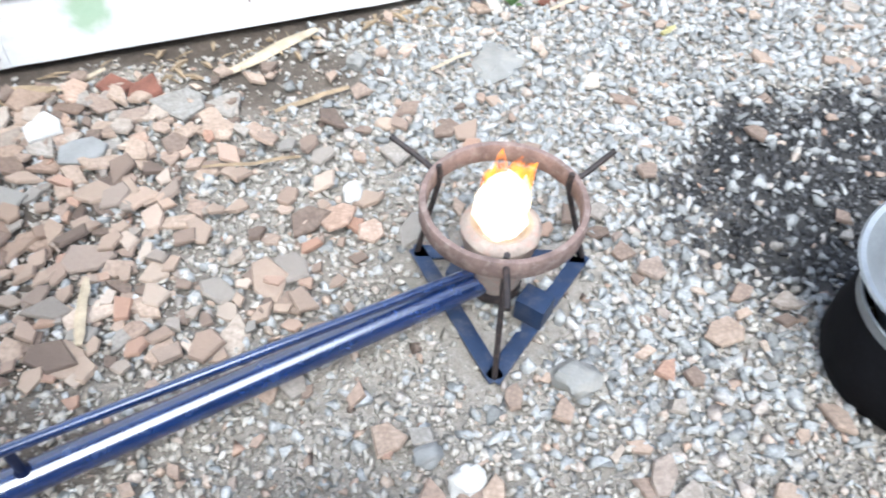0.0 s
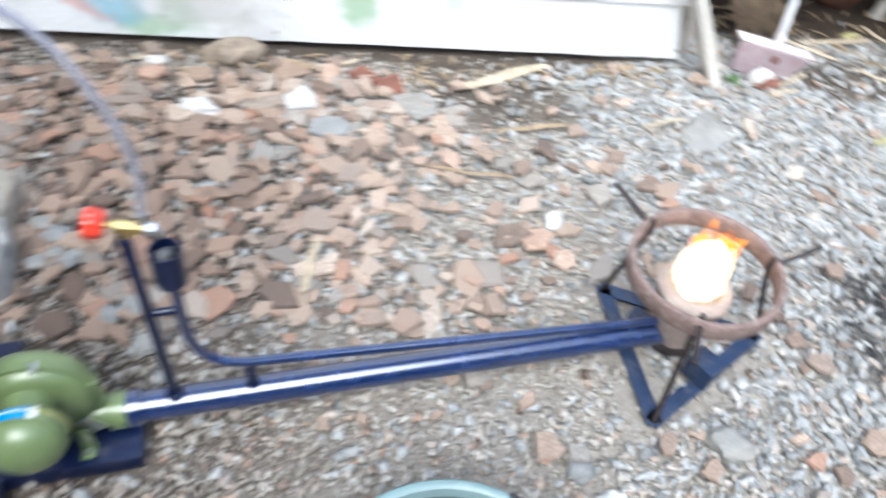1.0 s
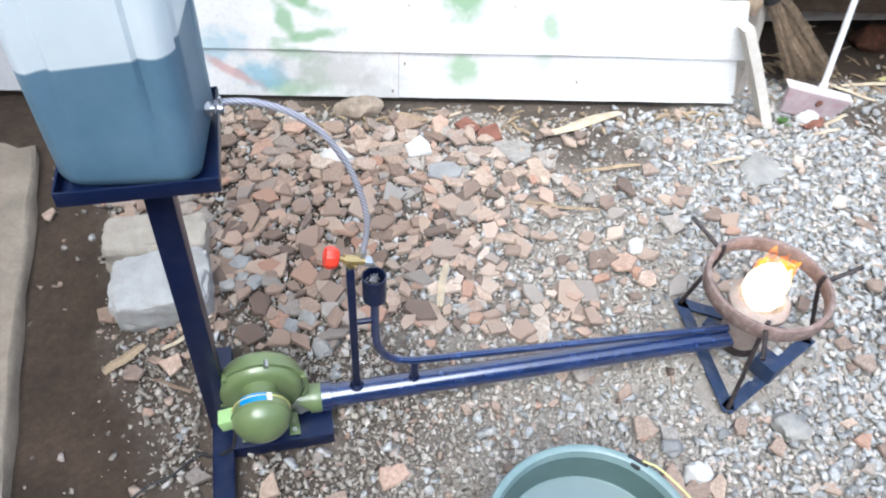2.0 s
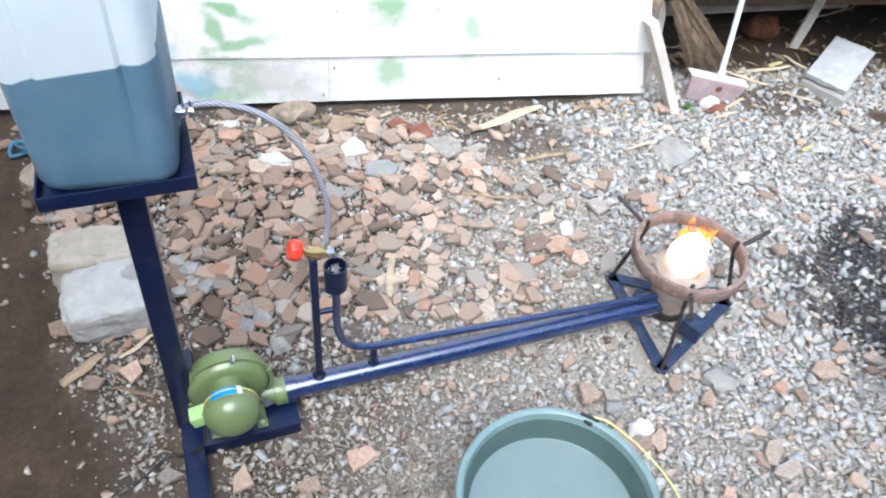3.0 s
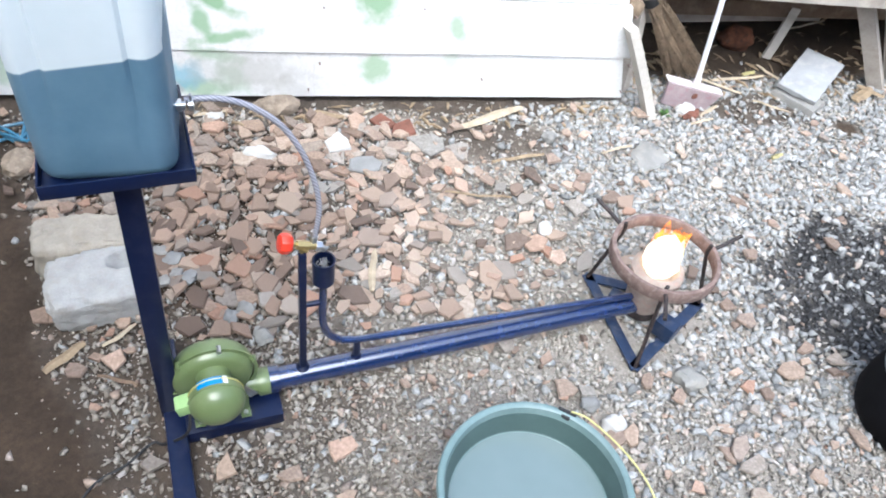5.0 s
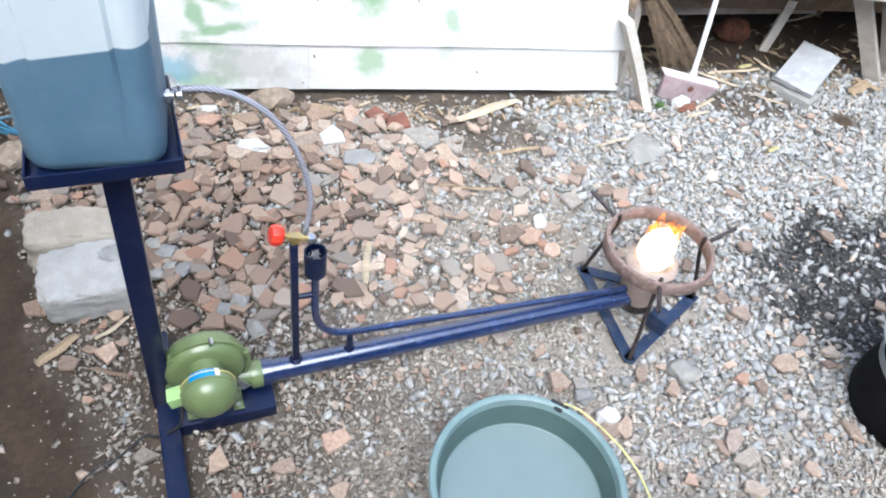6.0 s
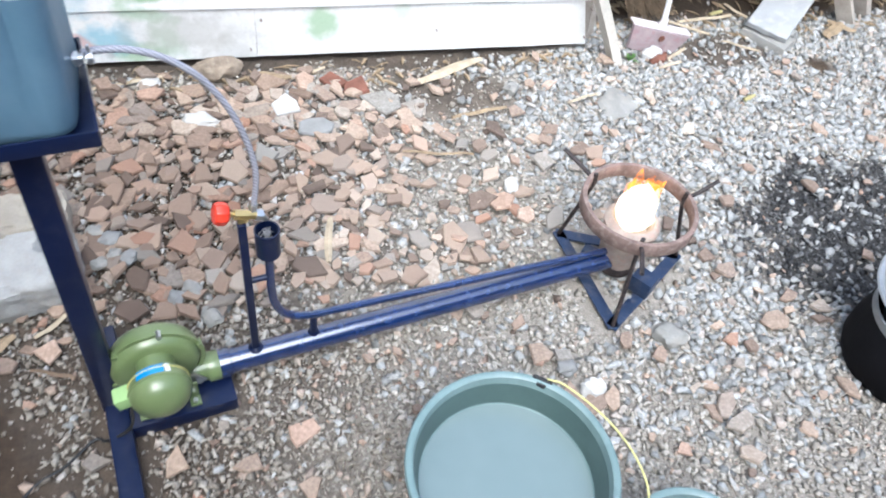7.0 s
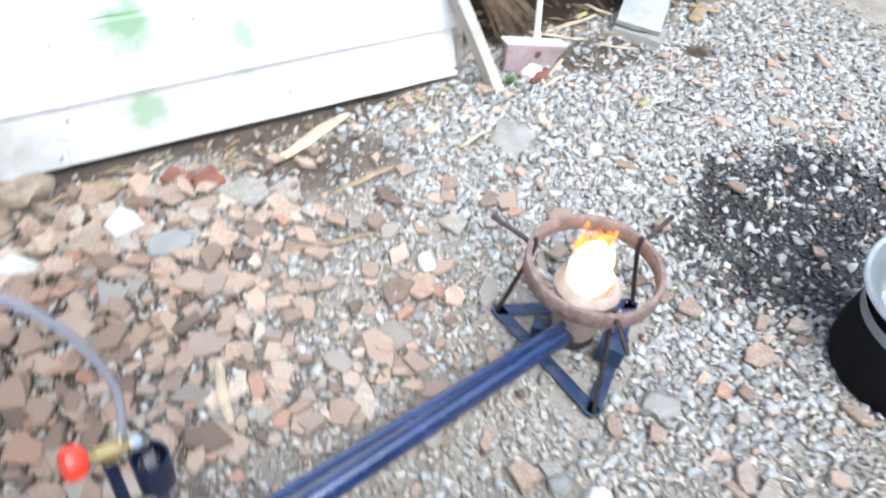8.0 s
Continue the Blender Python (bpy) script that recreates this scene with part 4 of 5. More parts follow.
def build_flame():
    fl = thing("flame", L @ Matrix.Translation((-0.006, 0.024, 0.0)), "bright white and orange flame roaring in the burner cup", "flame")
    # one billowing white-hot body with an uneven crown, and licks peeling off it
    bm, rings, sides = bmesh.new(), 18, 30
    rows = []
    for i in range(rings):
        t = i / (rings - 1)
        row = []
        for k in range(sides):
            a = k * math.tau / sides
            d = Vector((math.cos(a), math.sin(a), 0))
            crown = 0.112 + 0.055 * noise.noise(d * 2.4 + Vector((3.0, 1.0, 0.4)))
            r = (0.037 + 0.016 * math.sin(math.pi * min(1.0, t * 0.95))) * (1 + 0.34 * noise.noise(Vector((d.x * 1.9, d.y * 1.9, t * 3.2 + 5.0)))) * max(0.0, 1 - t ** 4)
            row.append((r * d.x + 0.006 * t, r * d.y + 0.006 * t, 0.190 + crown * t))
        rows.append(row)
    rings_mesh(bm, rows)
    bmesh.ops.remove_doubles(bm, verts=bm.verts, dist=0.0004)
    part("flame_core", bm, M_FLAME, fl, "white-hot flame core")
    rnd = random.Random(4)
    for k in range(7):
        a = rnd.uniform(0, math.tau)
        x, y, h = 0.030 * math.cos(a), 0.030 * math.sin(a), rnd.uniform(0.08, 0.125)
        pts = spline([Vector((x, y, 0.20)), Vector((x * 1.2, y * 1.2, 0.20 + h * 0.5)), Vector((x * 1.1 + 0.006, y * 1.1 + 0.006, 0.20 + h))], 5)
        m = len(pts) - 1
        part("flame_lick", sweep(bmesh.new(), pts, [0.015 * math.sin(math.pi * (0.2 + 0.79 * i / m)) + 0.0005 for i in range(m + 1)], 10), M_LICK, fl, "pale yellow flame lick")
    rnd = random.Random(8)
    for k in range(14):
        a = rnd.uniform(-0.5, 2.6)
        q = rnd.uniform(0.012, 0.042)
        x, y = q * math.cos(a) + 0.010, q * math.sin(a) + 0.010
        h = rnd.uniform(0.022, 0.058)
        p = [Vector((x, y, 0.27)), Vector((x * 1.25 + 0.004, y * 1.25 + 0.004, 0.27 + h * 0.45)), Vector((x * 1.35 + rnd.uniform(0, 0.014), y * 1.4, 0.27 + h))]
        pts = spline(p, 5)
        m = len(pts) - 1
        part("flame_tongue", sweep(bmesh.new(), pts, [0.017 * (1 - (i / m) ** 1.5) + 0.0006 for i in range(m + 1)], 9), M_TONGUE, fl, "thin orange flame tongue")


build_flame()

# ---------- water tubs and pots ----------


def build_tub(x, y, rim, height, base, level, label):
    t = thing("water_tub", Matrix.Translation((x, y, 0.0)), label, "tub", group="plastic tubs")
    z = height
    prof = [(0.0, 0.004), (base - 0.01, 0.004), (base, 0.012), (rim - 0.014, z - 0.022), (rim - 0.017, z - 0.022), (rim - 0.020, z - 0.03), (base - 0.006, 0.018), (0.0, 0.012)]
    part("tub_wall", lathe(bmesh.new(), prof, 72), M_TUB, t)
    lip = [(rim - 0.0145, z - 0.0235), (rim - 0.003, z - 0.018), (rim + 0.002, z - 0.010), (rim + 0.002, z - 0.005), (rim - 0.001, z - 0.001), (rim - 0.008, z), (rim - 0.014, z - 0.004), (rim - 0.0175, z - 0.0225)]
    part("rim", lathe(bmesh.new(), lip, 72, True), M_TUBRIM, t, "worn rolled rim, painted paler for the light from above")
    k = (level - 0.018) / (z - 0.03 - 0.018)
    r = base - 0.006 + (rim - 0.020 - base + 0.006) * k - 0.0006
    part("water", lathe(bmesh.new(), [(r, level), (r * 0.6, level + 0.0002), (0.0, level + 0.0003)], 72), M_WATER, t, "still cloudy water")
    part("waterline", lathe(bmesh.new(), [(r + 0.0004, level + 0.0042), (r - 0.0022, level + 0.0018), (r - 0.0010, level + 0.0006)], 72, True), M_TUBRIM, t, "thin pale line at the water's edge")
    return t


build_tub(-0.46, -0.432, 0.208, 0.273, 0.15, 0.19, "round grey-green plastic tub two thirds full of water")
build_tub(-0.150, -0.655, 0.140, 0.225, 0.105, 0.10, "smaller green plastic pail standing beside the large tub")
bm = bmesh.new()
box(bm, (-0.345, -0.262, 0.271), (0.044, 0.009, 0.010), Matrix.Rotation(radians(-36), 4, "Z"), 0.004)
box(bm, (-0.350, -0.270, 0.258), (0.022, 0.007, 0.026), Matrix.Rotation(radians(-36), 4, "Z"), 0.003)
single("rim_clip", bm, M_CABLE, Matrix(), "black clip tied over the rim of the tub", "clip")
twine = [(-0.338, -0.266, 0.280), (-0.303, -0.283, 0.274), (-0.256, -0.334, 0.262), (-0.226, -0.390, 0.259), (-0.207, -0.450, 0.254), (-0.203, -0.515, 0.243), (-0.21, -0.56, 0.20)]
single("string", sweep(bmesh.new(), spline(twine, 6), 0.0022, 8), M_STRING, Matrix(), "yellow nylon string hanging between the two tubs", "string")


def build_pot(name, m, rim, height, wall_mat, rim_mat, label):
    p = thing(name, m, label, "pot", group="cooking pots")
    prof = [(0.0, 0.0), (rim * 0.84, 0.0), (rim * 0.97, 0.012), (rim * 1.04, 0.045), (rim * 1.05, height * 0.5), (rim * 0.985, height - 0.02), (rim * 0.955, height - 0.022), (rim * 0.955, 0.012), (0.0, 0.008)]
    part("pot_body", lathe(bmesh.new(), prof, 64), wall_mat, p)
    prof = [(rim * 0.95, height - 0.024), (rim * 0.99, height - 0.024), (rim * 1.0, height - 0.004), (rim * 1.01, height), (rim * 0.985, height + 0.002), (rim * 0.955, height - 0.004)]
    part("rim", lathe(bmesh.new(), prof, 64, True), rim_mat, p, "scuffed bare aluminium rim")
    for s in (1, -1):
        a = radians(62)
        c, d = Vector((math.cos(a), math.sin(a), 0)) * s, Vector((-math.sin(a), math.cos(a), 0)) * s
        pts = [c * rim * 0.97 + d * w + Vector((0, 0, height - 0.05)) + c * o for w, o in ((-0.04, 0.0), (-0.034, 0.024), (0.034, 0.024), (0.04, 0.0))]
        part("handle", sweep(bmesh.new(), spline(pts, 5), 0.005, 8), rim_mat, p)
    return p


build_pot("cooking_pot", Matrix.Translation((0.762, -0.232, 0.0)), 0.167, 0.205, M_SOOT, M_ALU, "soot-blackened aluminium cooking pot standing on the gravel")
bowl = thing("bowl", Matrix.Translation((0.790, -0.190, 0.128)) @ Matrix.Rotation(radians(14), 4, Vector((0.29, -0.96, 0.0))), "scuffed bare aluminium bowl nested in the black pot", "bowl")
part("bowl_wall", lathe(bmesh.new(), [(0.0, 0.0), (0.090, 0.0), (0.101, 0.008), (0.116, 0.105), (0.160, 0.160), (0.157, 0.162), (0.112, 0.107), (0.098, 0.011), (0.0, 0.004)], 64), M_ALU, bowl)
part("rim", lathe(bmesh.new(), [(0.157, 0.158), (0.168, 0.159), (0.171, 0.164), (0.167, 0.168), (0.157, 0.165)], 64, True), M_ALU, bowl, "rolled bright aluminium rim")

# ---------- raised floor of the house, and what stands under it ----------


def board(name, a, b, w, t, material, label, category, roll=0.0, group=""):
    """A sawn board from a to b, w wide and t thick, slightly bowed."""
    a, b = Vector(a), Vector(b)
    n = (b - a).length
    bm = bmesh.new()
    rows = []
    for i in range(7):
        x = n * (i / 6 - 0.5)
        bow = 0.004 * math.sin(i / 6 * math.pi)
        k = 1 + 0.03 * noise.noise(Vector((x * 9, n, w * 40)))
        rows.append([(x, y * k, z + bow) for y, z in ((-w / 2, -t / 2), (w / 2, -t / 2), (w / 2, t / 2), (-w / 2, t / 2))])
    rings_mesh(bm, rows)
    bmesh.ops.bevel(bm, geom=[e for e in bm.edges if e.calc_face_angle(0) > 1.0], offset=min(t, w) * 0.08, segments=1, affect="EDGES")
    m = Matrix.Translation((a + b) / 2) @ (b - a).to_track_quat("X", "Z").to_matrix().to_4x4() @ Matrix.Rotation(radians(roll), 4, "X")
    return single(name, bm, material, m, label, category, group, smooth=False)


tagged(board("house_sill", (0.42, 1.335, 0.535), (3.4, 1.24, 0.475), 0.05, 0.17, M_GREYWOOD, "weathered grey timber sill under the raised house floor", "beam"), kind="structure")
bm = box(bmesh.new(), (1.6, 1.95, 0.56), (4.0, 1.15, 0.04))
single("hut_floor", bm, M_DARKWOOD, Matrix(), "dark underside of the raised plank floor", "floor", kind="structure", smooth=False)
bm = box(bmesh.new(), (1.6, 2.45, 0.5), (4.0, 0.05, 1.2))
single("wall_back", bm, M_DARKWOOD, Matrix(), "dark boarded wall behind the crawl space", "wall", kind="structure", smooth=False)
bm = box(bmesh.new(), (1.9, 1.38, 1.4), (3.0, 0.03, 1.66))
single("wall_upper", bm, M_GREYWOOD, Matrix(), "grey plank wall above the raised floor", "wall", kind="structure", smooth=False)
board("rail", (0.36, 1.63, 0.235), (2.6, 1.62, 0.24), 0.055, 0.07, M_DARKWOOD, "brown timber rail lying in the crawl space", "rail")
board("rail", (0.42, 1.70, 0.13), (1.5, 1.74, 0.15), 0.05, 0.05, M_GREYWOOD, "grey timber rail lying in the crawl space", "rail")
board("leaning_post", (0.492, 1.162, -0.01), (0.302, 1.205, 0.37), 0.056, 0.034, M_PALEWOOD, "pale bleached board leaning against the end of the planks", "post", 20)
board("leaning_post", (0.43, 1.345, -0.01), (0.40, 1.40, 0.5), 0.05, 0.045, M_GREYWOOD, "grey timber post at the end of the planks", "post", 10)
board("prop", (1.228, 1.60, 0.0), (1.255, 1.60, 0.25), 0.040, 0.016, M_PALEWOOD, "thin grey slat propped in the crawl space", "slat", 75)
board("prop", (1.675, 1.377, -0.01), (1.38, 1.44, 0.44), 0.062, 0.04, M_GREYWOOD, "grey timber prop under the floor sill", "post", 60)
board("prop", (1.79, 1.43, -0.01), (1.55, 1.52, 0.5), 0.06, 0.04, M_GREYWOOD, "grey timber prop under the floor sill", "post", 50)
bm = rock(bmesh.new(), (0.08, 0.07, 0.075), 3.3)
single("rag_knot", bm, M_BROOM, Matrix.Translation((0.34, 1.30, 0.395)), "brown knotted rag on top of the leaning board", "rag")


def build_broom():
    b = thing("broom", Matrix(), "old palm-rib broom with splayed brown bristles leaning in shadow", "broom")
    top, rnd = Vector((0.40, 1.36, 0.45)), random.Random(12)
    part("broom_handle", sweep(bmesh.new(), [Vector((0.42, 1.363, 0.41)), Vector((0.34, 1.345, 0.52)), Vector((0.18, 1.335, 0.86))], 0.018, 10), M_DARKWOOD, b)
    part("binding", sweep(bmesh.new(), [Vector((0.418, 1.363, 0.415)), Vector((0.44, 1.365, 0.38))], 0.033, 14), M_CABLE, b)
    for lot in range(4):
        bm = bmesh.new()
        for k in range(52):
            u, w = rnd.random(), rnd.gauss(0, 0.4)
            a = top + Vector((rnd.uniform(-0.025, 0.035), rnd.uniform(-0.02, 0.02), rnd.uniform(-0.02, 0.01)))
            e = Vector((0.62 + 0.17 * u, 1.36 + 0.05 * w, 0.045 + 0.05 * u + rnd.uniform(-0.02, 0.02)))
            mid = a.lerp(e, 0.5) + Vector((0.012, 0, 0.012)) * rnd.gauss(0, 0.5)
            sweep(bm, [a, mid, e], [0.0026, 0.0022, 0.0009], 4)
        part("bristles", bm, M_BROOM, b, smooth=False)


build_broom()


def build_dustpan():
    d = thing("dustpan", Matrix.Translation((0.655, 1.235, 0.0)) @ Matrix.Rotation(radians(11.5), 4, "Y") @ Matrix.Rotation(radians(-4), 4, "Z"), "faded pink plastic dustpan with a long white handle", "dustpan")
    bm = bmesh.new()
    rows = []
    for z, w in ((0.0, 0.098), (0.03, 0.104), (0.10, 0.126)):
        out = [(-w, 0.0), (-w * 0.98, -0.012), (-w * 0.7, -0.016), (w * 0.7, -0.016), (w * 0.98, -0.012), (w, 0.0), (w * 0.985, 0.004), (w * 0.68, -0.010), (-w * 0.68, -0.010), (-w * 0.985, 0.004)]
        rows.append([(x, y - 0.10 * z, z) for x, y in out])
    part("pan", rings_mesh(bm, rows), M_PINK, d, "dusty pink pan")
    part("rim", box(bmesh.new(), (0.0, 0.002, 0.105), (0.255, 0.048, 0.008), None, 0.004), M_PALEPINK, d, "pale pink flange")
    part("mark", lathe_at(bmesh.new(), [(0.0, 0.002), (0.011, 0.002), (0.013, 0.0)], (0.01, -0.0275, 0.072), "Y", 20), M_BRICKRED, d, "small red emblem")
    part("socket", rod(bmesh.new(), (0.005, 0.0, 0.10), (0.0, 0.005, 0.14), 0.017, 16, 0.013), M_PALEPINK, d)
    part("handle", rod(bmesh.new(), (0.004, 0.0, 0.11), (-0.115, 0.075, 0.62), 0.0105, 16), M_WHITEPLASTIC, d, "white plastic tube handle")


build_dustpan()


def slab(name, corners, t, material, label, category, seed, rough=0.03):
    """A rough-edged slab on four top corners."""
    c = [Vector(p) for p in corners]
    bm = bmesh.new()
    n = 10
    nrm = (c[1] - c[0]).cross(c[3] - c[0]).normalized()
    if nrm.z < 0:
        nrm = -nrm

    def grid(drop, shrink):
        mid = sum(c, Vector()) / 4
        out = []
        for j in range(n + 1):
            for i in range(n + 1):
                p = c[0].lerp(c[1], i / n).lerp(c[3].lerp(c[2], i / n), j / n)
                edge = i in (0, n) or j in (0, n)
                if edge:
                    p = mid + (p - mid) * (1 - shrink + rough * noise.noise(p * 34 + Vector((seed, 0, drop * 40))))
                p = p + nrm * (rough * 0.15 * noise.noise(p * 26 + Vector((seed, 3, 1))) + rough * 0.10 * noise.noise(p * 70 + Vector((3, seed, 1))) - drop)
                out.append(bm.verts.new(p))
        return out
    top, low = grid(0.0, 0.03), grid(t, 0.0)
    side = grid(t * 0.15, -0.005)
    keep = [k for k in range((n + 1) ** 2) if (k % (n + 1)) in (0, n) or k // (n + 1) in (0, n)]
    for g, flip in ((top, False), (low, True)):
        for j in range(n):
            for i in range(n):
                k = j * (n + 1) + i
                f = [g[k], g[k + 1], g[k + n + 2], g[k + n + 1]]
                bm.faces.new(f[::-1] if flip else f)
    loop = [i for i in range(n)] + [n + j * (n + 1) for j in range(n)] + [n * (n + 1) + n - i for i in range(n)] + [(n - j) * (n + 1) for j in range(n)]
    for a, b in ((top, side), (side, low)):
        for q in range(len(loop)):
            i, k = loop[q], loop[(q + 1) % len(loop)]
            bm.faces.new((a[i], b[i], b[k], a[k]))
    bmesh.ops.delete(bm, geom=[v for v in bm.verts if not v.link_faces], context="VERTS")
    return single(name, bm, material, Matrix(), label, category)


def broken_block(m, size, seed, material, label, notch=None):
    """A weathered concrete block with chipped edges; notch: a hollow (x, y, radius) broken into its top and end."""
    bm = bmesh.new()
    bmesh.ops.create_cube(bm, size=2.0)
    bmesh.ops.subdivide_edges(bm, edges=bm.edges, cuts=23, use_grid_fill=True)
    off = Vector((seed, seed * 0.7, -seed))
    half = Vector(size) / 2
    for v in bm.verts:
        u = v.co
        k = (abs(u.x) ** 9 + abs(u.y) ** 9 + abs(u.z) ** 9) ** (-1 / 9)
        p = Vector((u.x * half.x, u.y * half.y, u.z * half.z)) * k
        d = Vector((u.x, u.y, u.z)).normalized()
        edge = sum(abs(c) > 0.8 for c in u) > 1
        p += d * (0.010 * noise.noise(p * 11 + off) + 0.005 * noise.noise(p * 33 + off) + 0.0045 * noise.noise(p * 75 + off))
        if edge:
            p -= d * 0.013 * max(0.0, noise.noise(p * 21 + off * 2) + 0.15)
        if notch:
            q = math.hypot((p.x - notch[0]) * 0.55, p.y - notch[1]) / notch[2]
            p.z -= max(0.0, 1 - q * q) ** 0.7 * 0.05 * (p.z > -0.01)
        v.co = p
    return single("concrete_block", bm, material, m, label, "block")


broken_block(pose(-1.440, 0.352, 0.056, 3, -1, 12), (0.245, 0.185, 0.125), 1.7, M_BLOCK, "broken pale concrete block with a hollow end on bare soil", (0.088, 0.030, 0.030))
broken_block(pose(-1.492, 0.520, 0.052, -3, 2, 8), (0.27, 0.145, 0.115), 5.2, M_BUFFBLOCK, "weathered buff concrete block behind another block")
slab("soil_ledge", [(-1.62, -0.4, 0.05), (-1.96, 0.95, 0.05), (-2.45, 0.95, 0.05), (-2.45, -0.4, 0.05)], 0.07, M_LEDGE, "dusty tan concrete ledge at the edge of the soil", "ledge", 21.0, 0.05)
slab("paving_slab", [(1.225, 1.185, 0.062), (1.43, 1.362, 0.125), (1.317, 1.49, 0.128), (1.105, 1.305, 0.073)], 0.024, M_PAVER, "pale grey square paving slab leaning on a brick", "paver", 9.0)
slab("brick", [(1.098, 1.308, 0.034), (1.21, 1.155, 0.034), (1.30, 1.215, 0.036), (1.19, 1.37, 0.036)], 0.04, M_CONCRETE, "dusty grey brick under the paving slab", "brick", 12.0)
slab("brick", [(1.30, 1.36, 0.10), (1.40, 1.43, 0.10), (1.36, 1.50, 0.10), (1.26, 1.43, 0.10)], 0.11, M_CONCRETE, "grey brick hidden behind the paving slab", "brick", 14.0)
single("brick_lump", rock(bmesh.new(), (0.17, 0.11, 0.12), 7.7, 3), M_BURNT, pose(1.10, 1.69, 0.045, 0, 0, -14), "sooty orange brick lump lying in the crawl space", "brick")
bm = rock(bmesh.new(), (0.085, 0.06, 0.06), 2.2, 3)
single("stone_chunk", bm, M_WHITESTONE, Matrix.Translation((0.648, 1.185, 0.018)), "chalky white stone chunk before the dustpan", "stone")
bm = rock(bmesh.new(), (0.085, 0.05, 0.04), 4.6, 3)
single("brick_chunk", bm, M_BRICKRED, pose(0.665, 1.165, 0.012, 0, 0, 25), "broken orange brick chunk before the dustpan", "brick")

# ---------- single stones, shards and litter ----------
rnd = random.Random(21)


def lone_shard(name, x, y, size, thick, turn, material, label, category="shard", sides=6, tilt=6, z=0.012):
    return single(name, plate(bmesh.new(), rnd, size, thick, sides), material, pose(x, y, z, rnd.uniform(-tilt, tilt), rnd.uniform(-tilt, tilt), turn), label, category, smooth=False)


def lone_rock(name, x, y, size, seed, material, label, z=None, turn=None):
    return single(name, rock(bmesh.new(), size, seed, 3), material, pose(x, y, size[2] * 0.28 if z is None else z, 0, 0, seed * 67 if turn is None else turn), label, "stone")


lone_shard("white_tile_shard", -0.752, 0.985, 0.125, 0.012, 100, M_WHITESTONE, "large white broken tile lying among clay shards", sides=5, z=0.022)
lone_shard("grey_tile_shard", -0.662, 0.875, 0.12, 0.013, 10, M_SLATE, "large grey broken roof tile among clay shards", sides=7, z=0.022)
lone_shard("red_tile_shard", -0.575, 1.105, 0.10, 0.013, 150, M_BRICKRED, "bright red broken roof tile", z=0.014)
lone_shard("red_tile_shard", -0.510, 1.078, 0.10, 0.013, 20, M_BRICKRED, "brownish red broken roof tile", z=0.014)
lone_shard("brown_tile_shard", -0.425, 0.992, 0.15, 0.014, -35, M_CLAY, "large dark brown broken roof tile", z=0.012)
lone_shard("brown_tile_shard", -0.33, 0.955, 0.11, 0.012, -25, M_CLAY, "dark brown broken roof tile half in soil", z=0.006)
lone_shard("orange_tile_shard", 0.886, 0.439, 0.065, 0.012, 80, M_CLAY, "orange broken roof tile on charcoal", z=0.016)
lone_rock("white_stone", -0.118, -0.165, (0.066, 0.062, 0.04), 1.1, M_WHITESTONE, "rounded chalky white stone on fine gravel")
lone_rock("white_stone", -1.013, 0.94, (0.11, 0.06, 0.04), 2.4, M_WHITESTONE, "long pale stone among clay shards", 0.022)
lone_rock("white_stone", -1.169, 1.155, (0.07, 0.05, 0.035), 5.4, M_WHITESTONE, "small white stone near the planks")
lone_rock("white_stone", -0.113, 0.557, (0.065, 0.045, 0.03), 3.7, M_WHITESTONE, "small white stone in the gravel", 0.014)
lone_rock("brown_rock", -0.955, 1.195, (0.15, 0.085, 0.09), 7.1, M_BROWNROCK, "brown mottled rock by the planks", None, 8)
lone_rock("pale_stone", 0.39, 0.92, (0.17, 0.13, 0.022), 6.2, M_CONCRETE, "flat pale crumbled mortar lump in the gravel", 0.008)
lone_rock("grey_stone", 0.03, 1.03, (0.05, 0.05, 0.04), 8.3, M_CONCRETE, "pale grey stone at the edge of the soil")


for x, y, size, turn, text in (
    (0.022, 0.650, 0.135, -25, "long orange-brown"), (-0.235, 0.497, 0.120, 5, "pale orange"), (-0.165, 0.488, 0.110, 60, "orange-brown"), (-0.105, 0.425, 0.095, 80, "pinkish brown"),
    (0.160, 0.690, 0.100, 10, "pinkish brown"), (0.387, 0.327, 0.080, 30, "orange"), (0.375, 0.200, 0.085, -10, "orange"), (0.412, 0.140, 0.105, -35, "orange-brown"),
    (0.475, -0.048, 0.120, -20, "reddish brown"), (0.094, -0.100, 0.072, 45, "rounded orange"), (-0.224, -0.052, 0.105, 75, "pale orange"), (-0.165, -0.062, 0.075, 20, "orange"),
    (0.219, -0.325, 0.100, 15, "dusty orange"), (0.02, -0.045, 0.080, 50, "orange-brown"), (-1.389, 0.135, 0.115, 0, "pinkish brown"), (-0.954, -0.222, 0.085, 35, "brown"),
    (-0.085, -0.205, 0.085, 70, "orange"), (0.555, 0.02, 0.075, 25, "orange"), (0.30, -0.16, 0.060, 15, "rounded orange"), (0.36, -0.12, 0.062, 65, "orange-brown")):
    lone_shard("clay_shard", x, y, size * 0.82, 0.012, turn, M_CLAY, text + " broken roof tile lying on loose gravel", sides=rnd.choice((4, 5, 5, 6)), tilt=12, z=0.015)
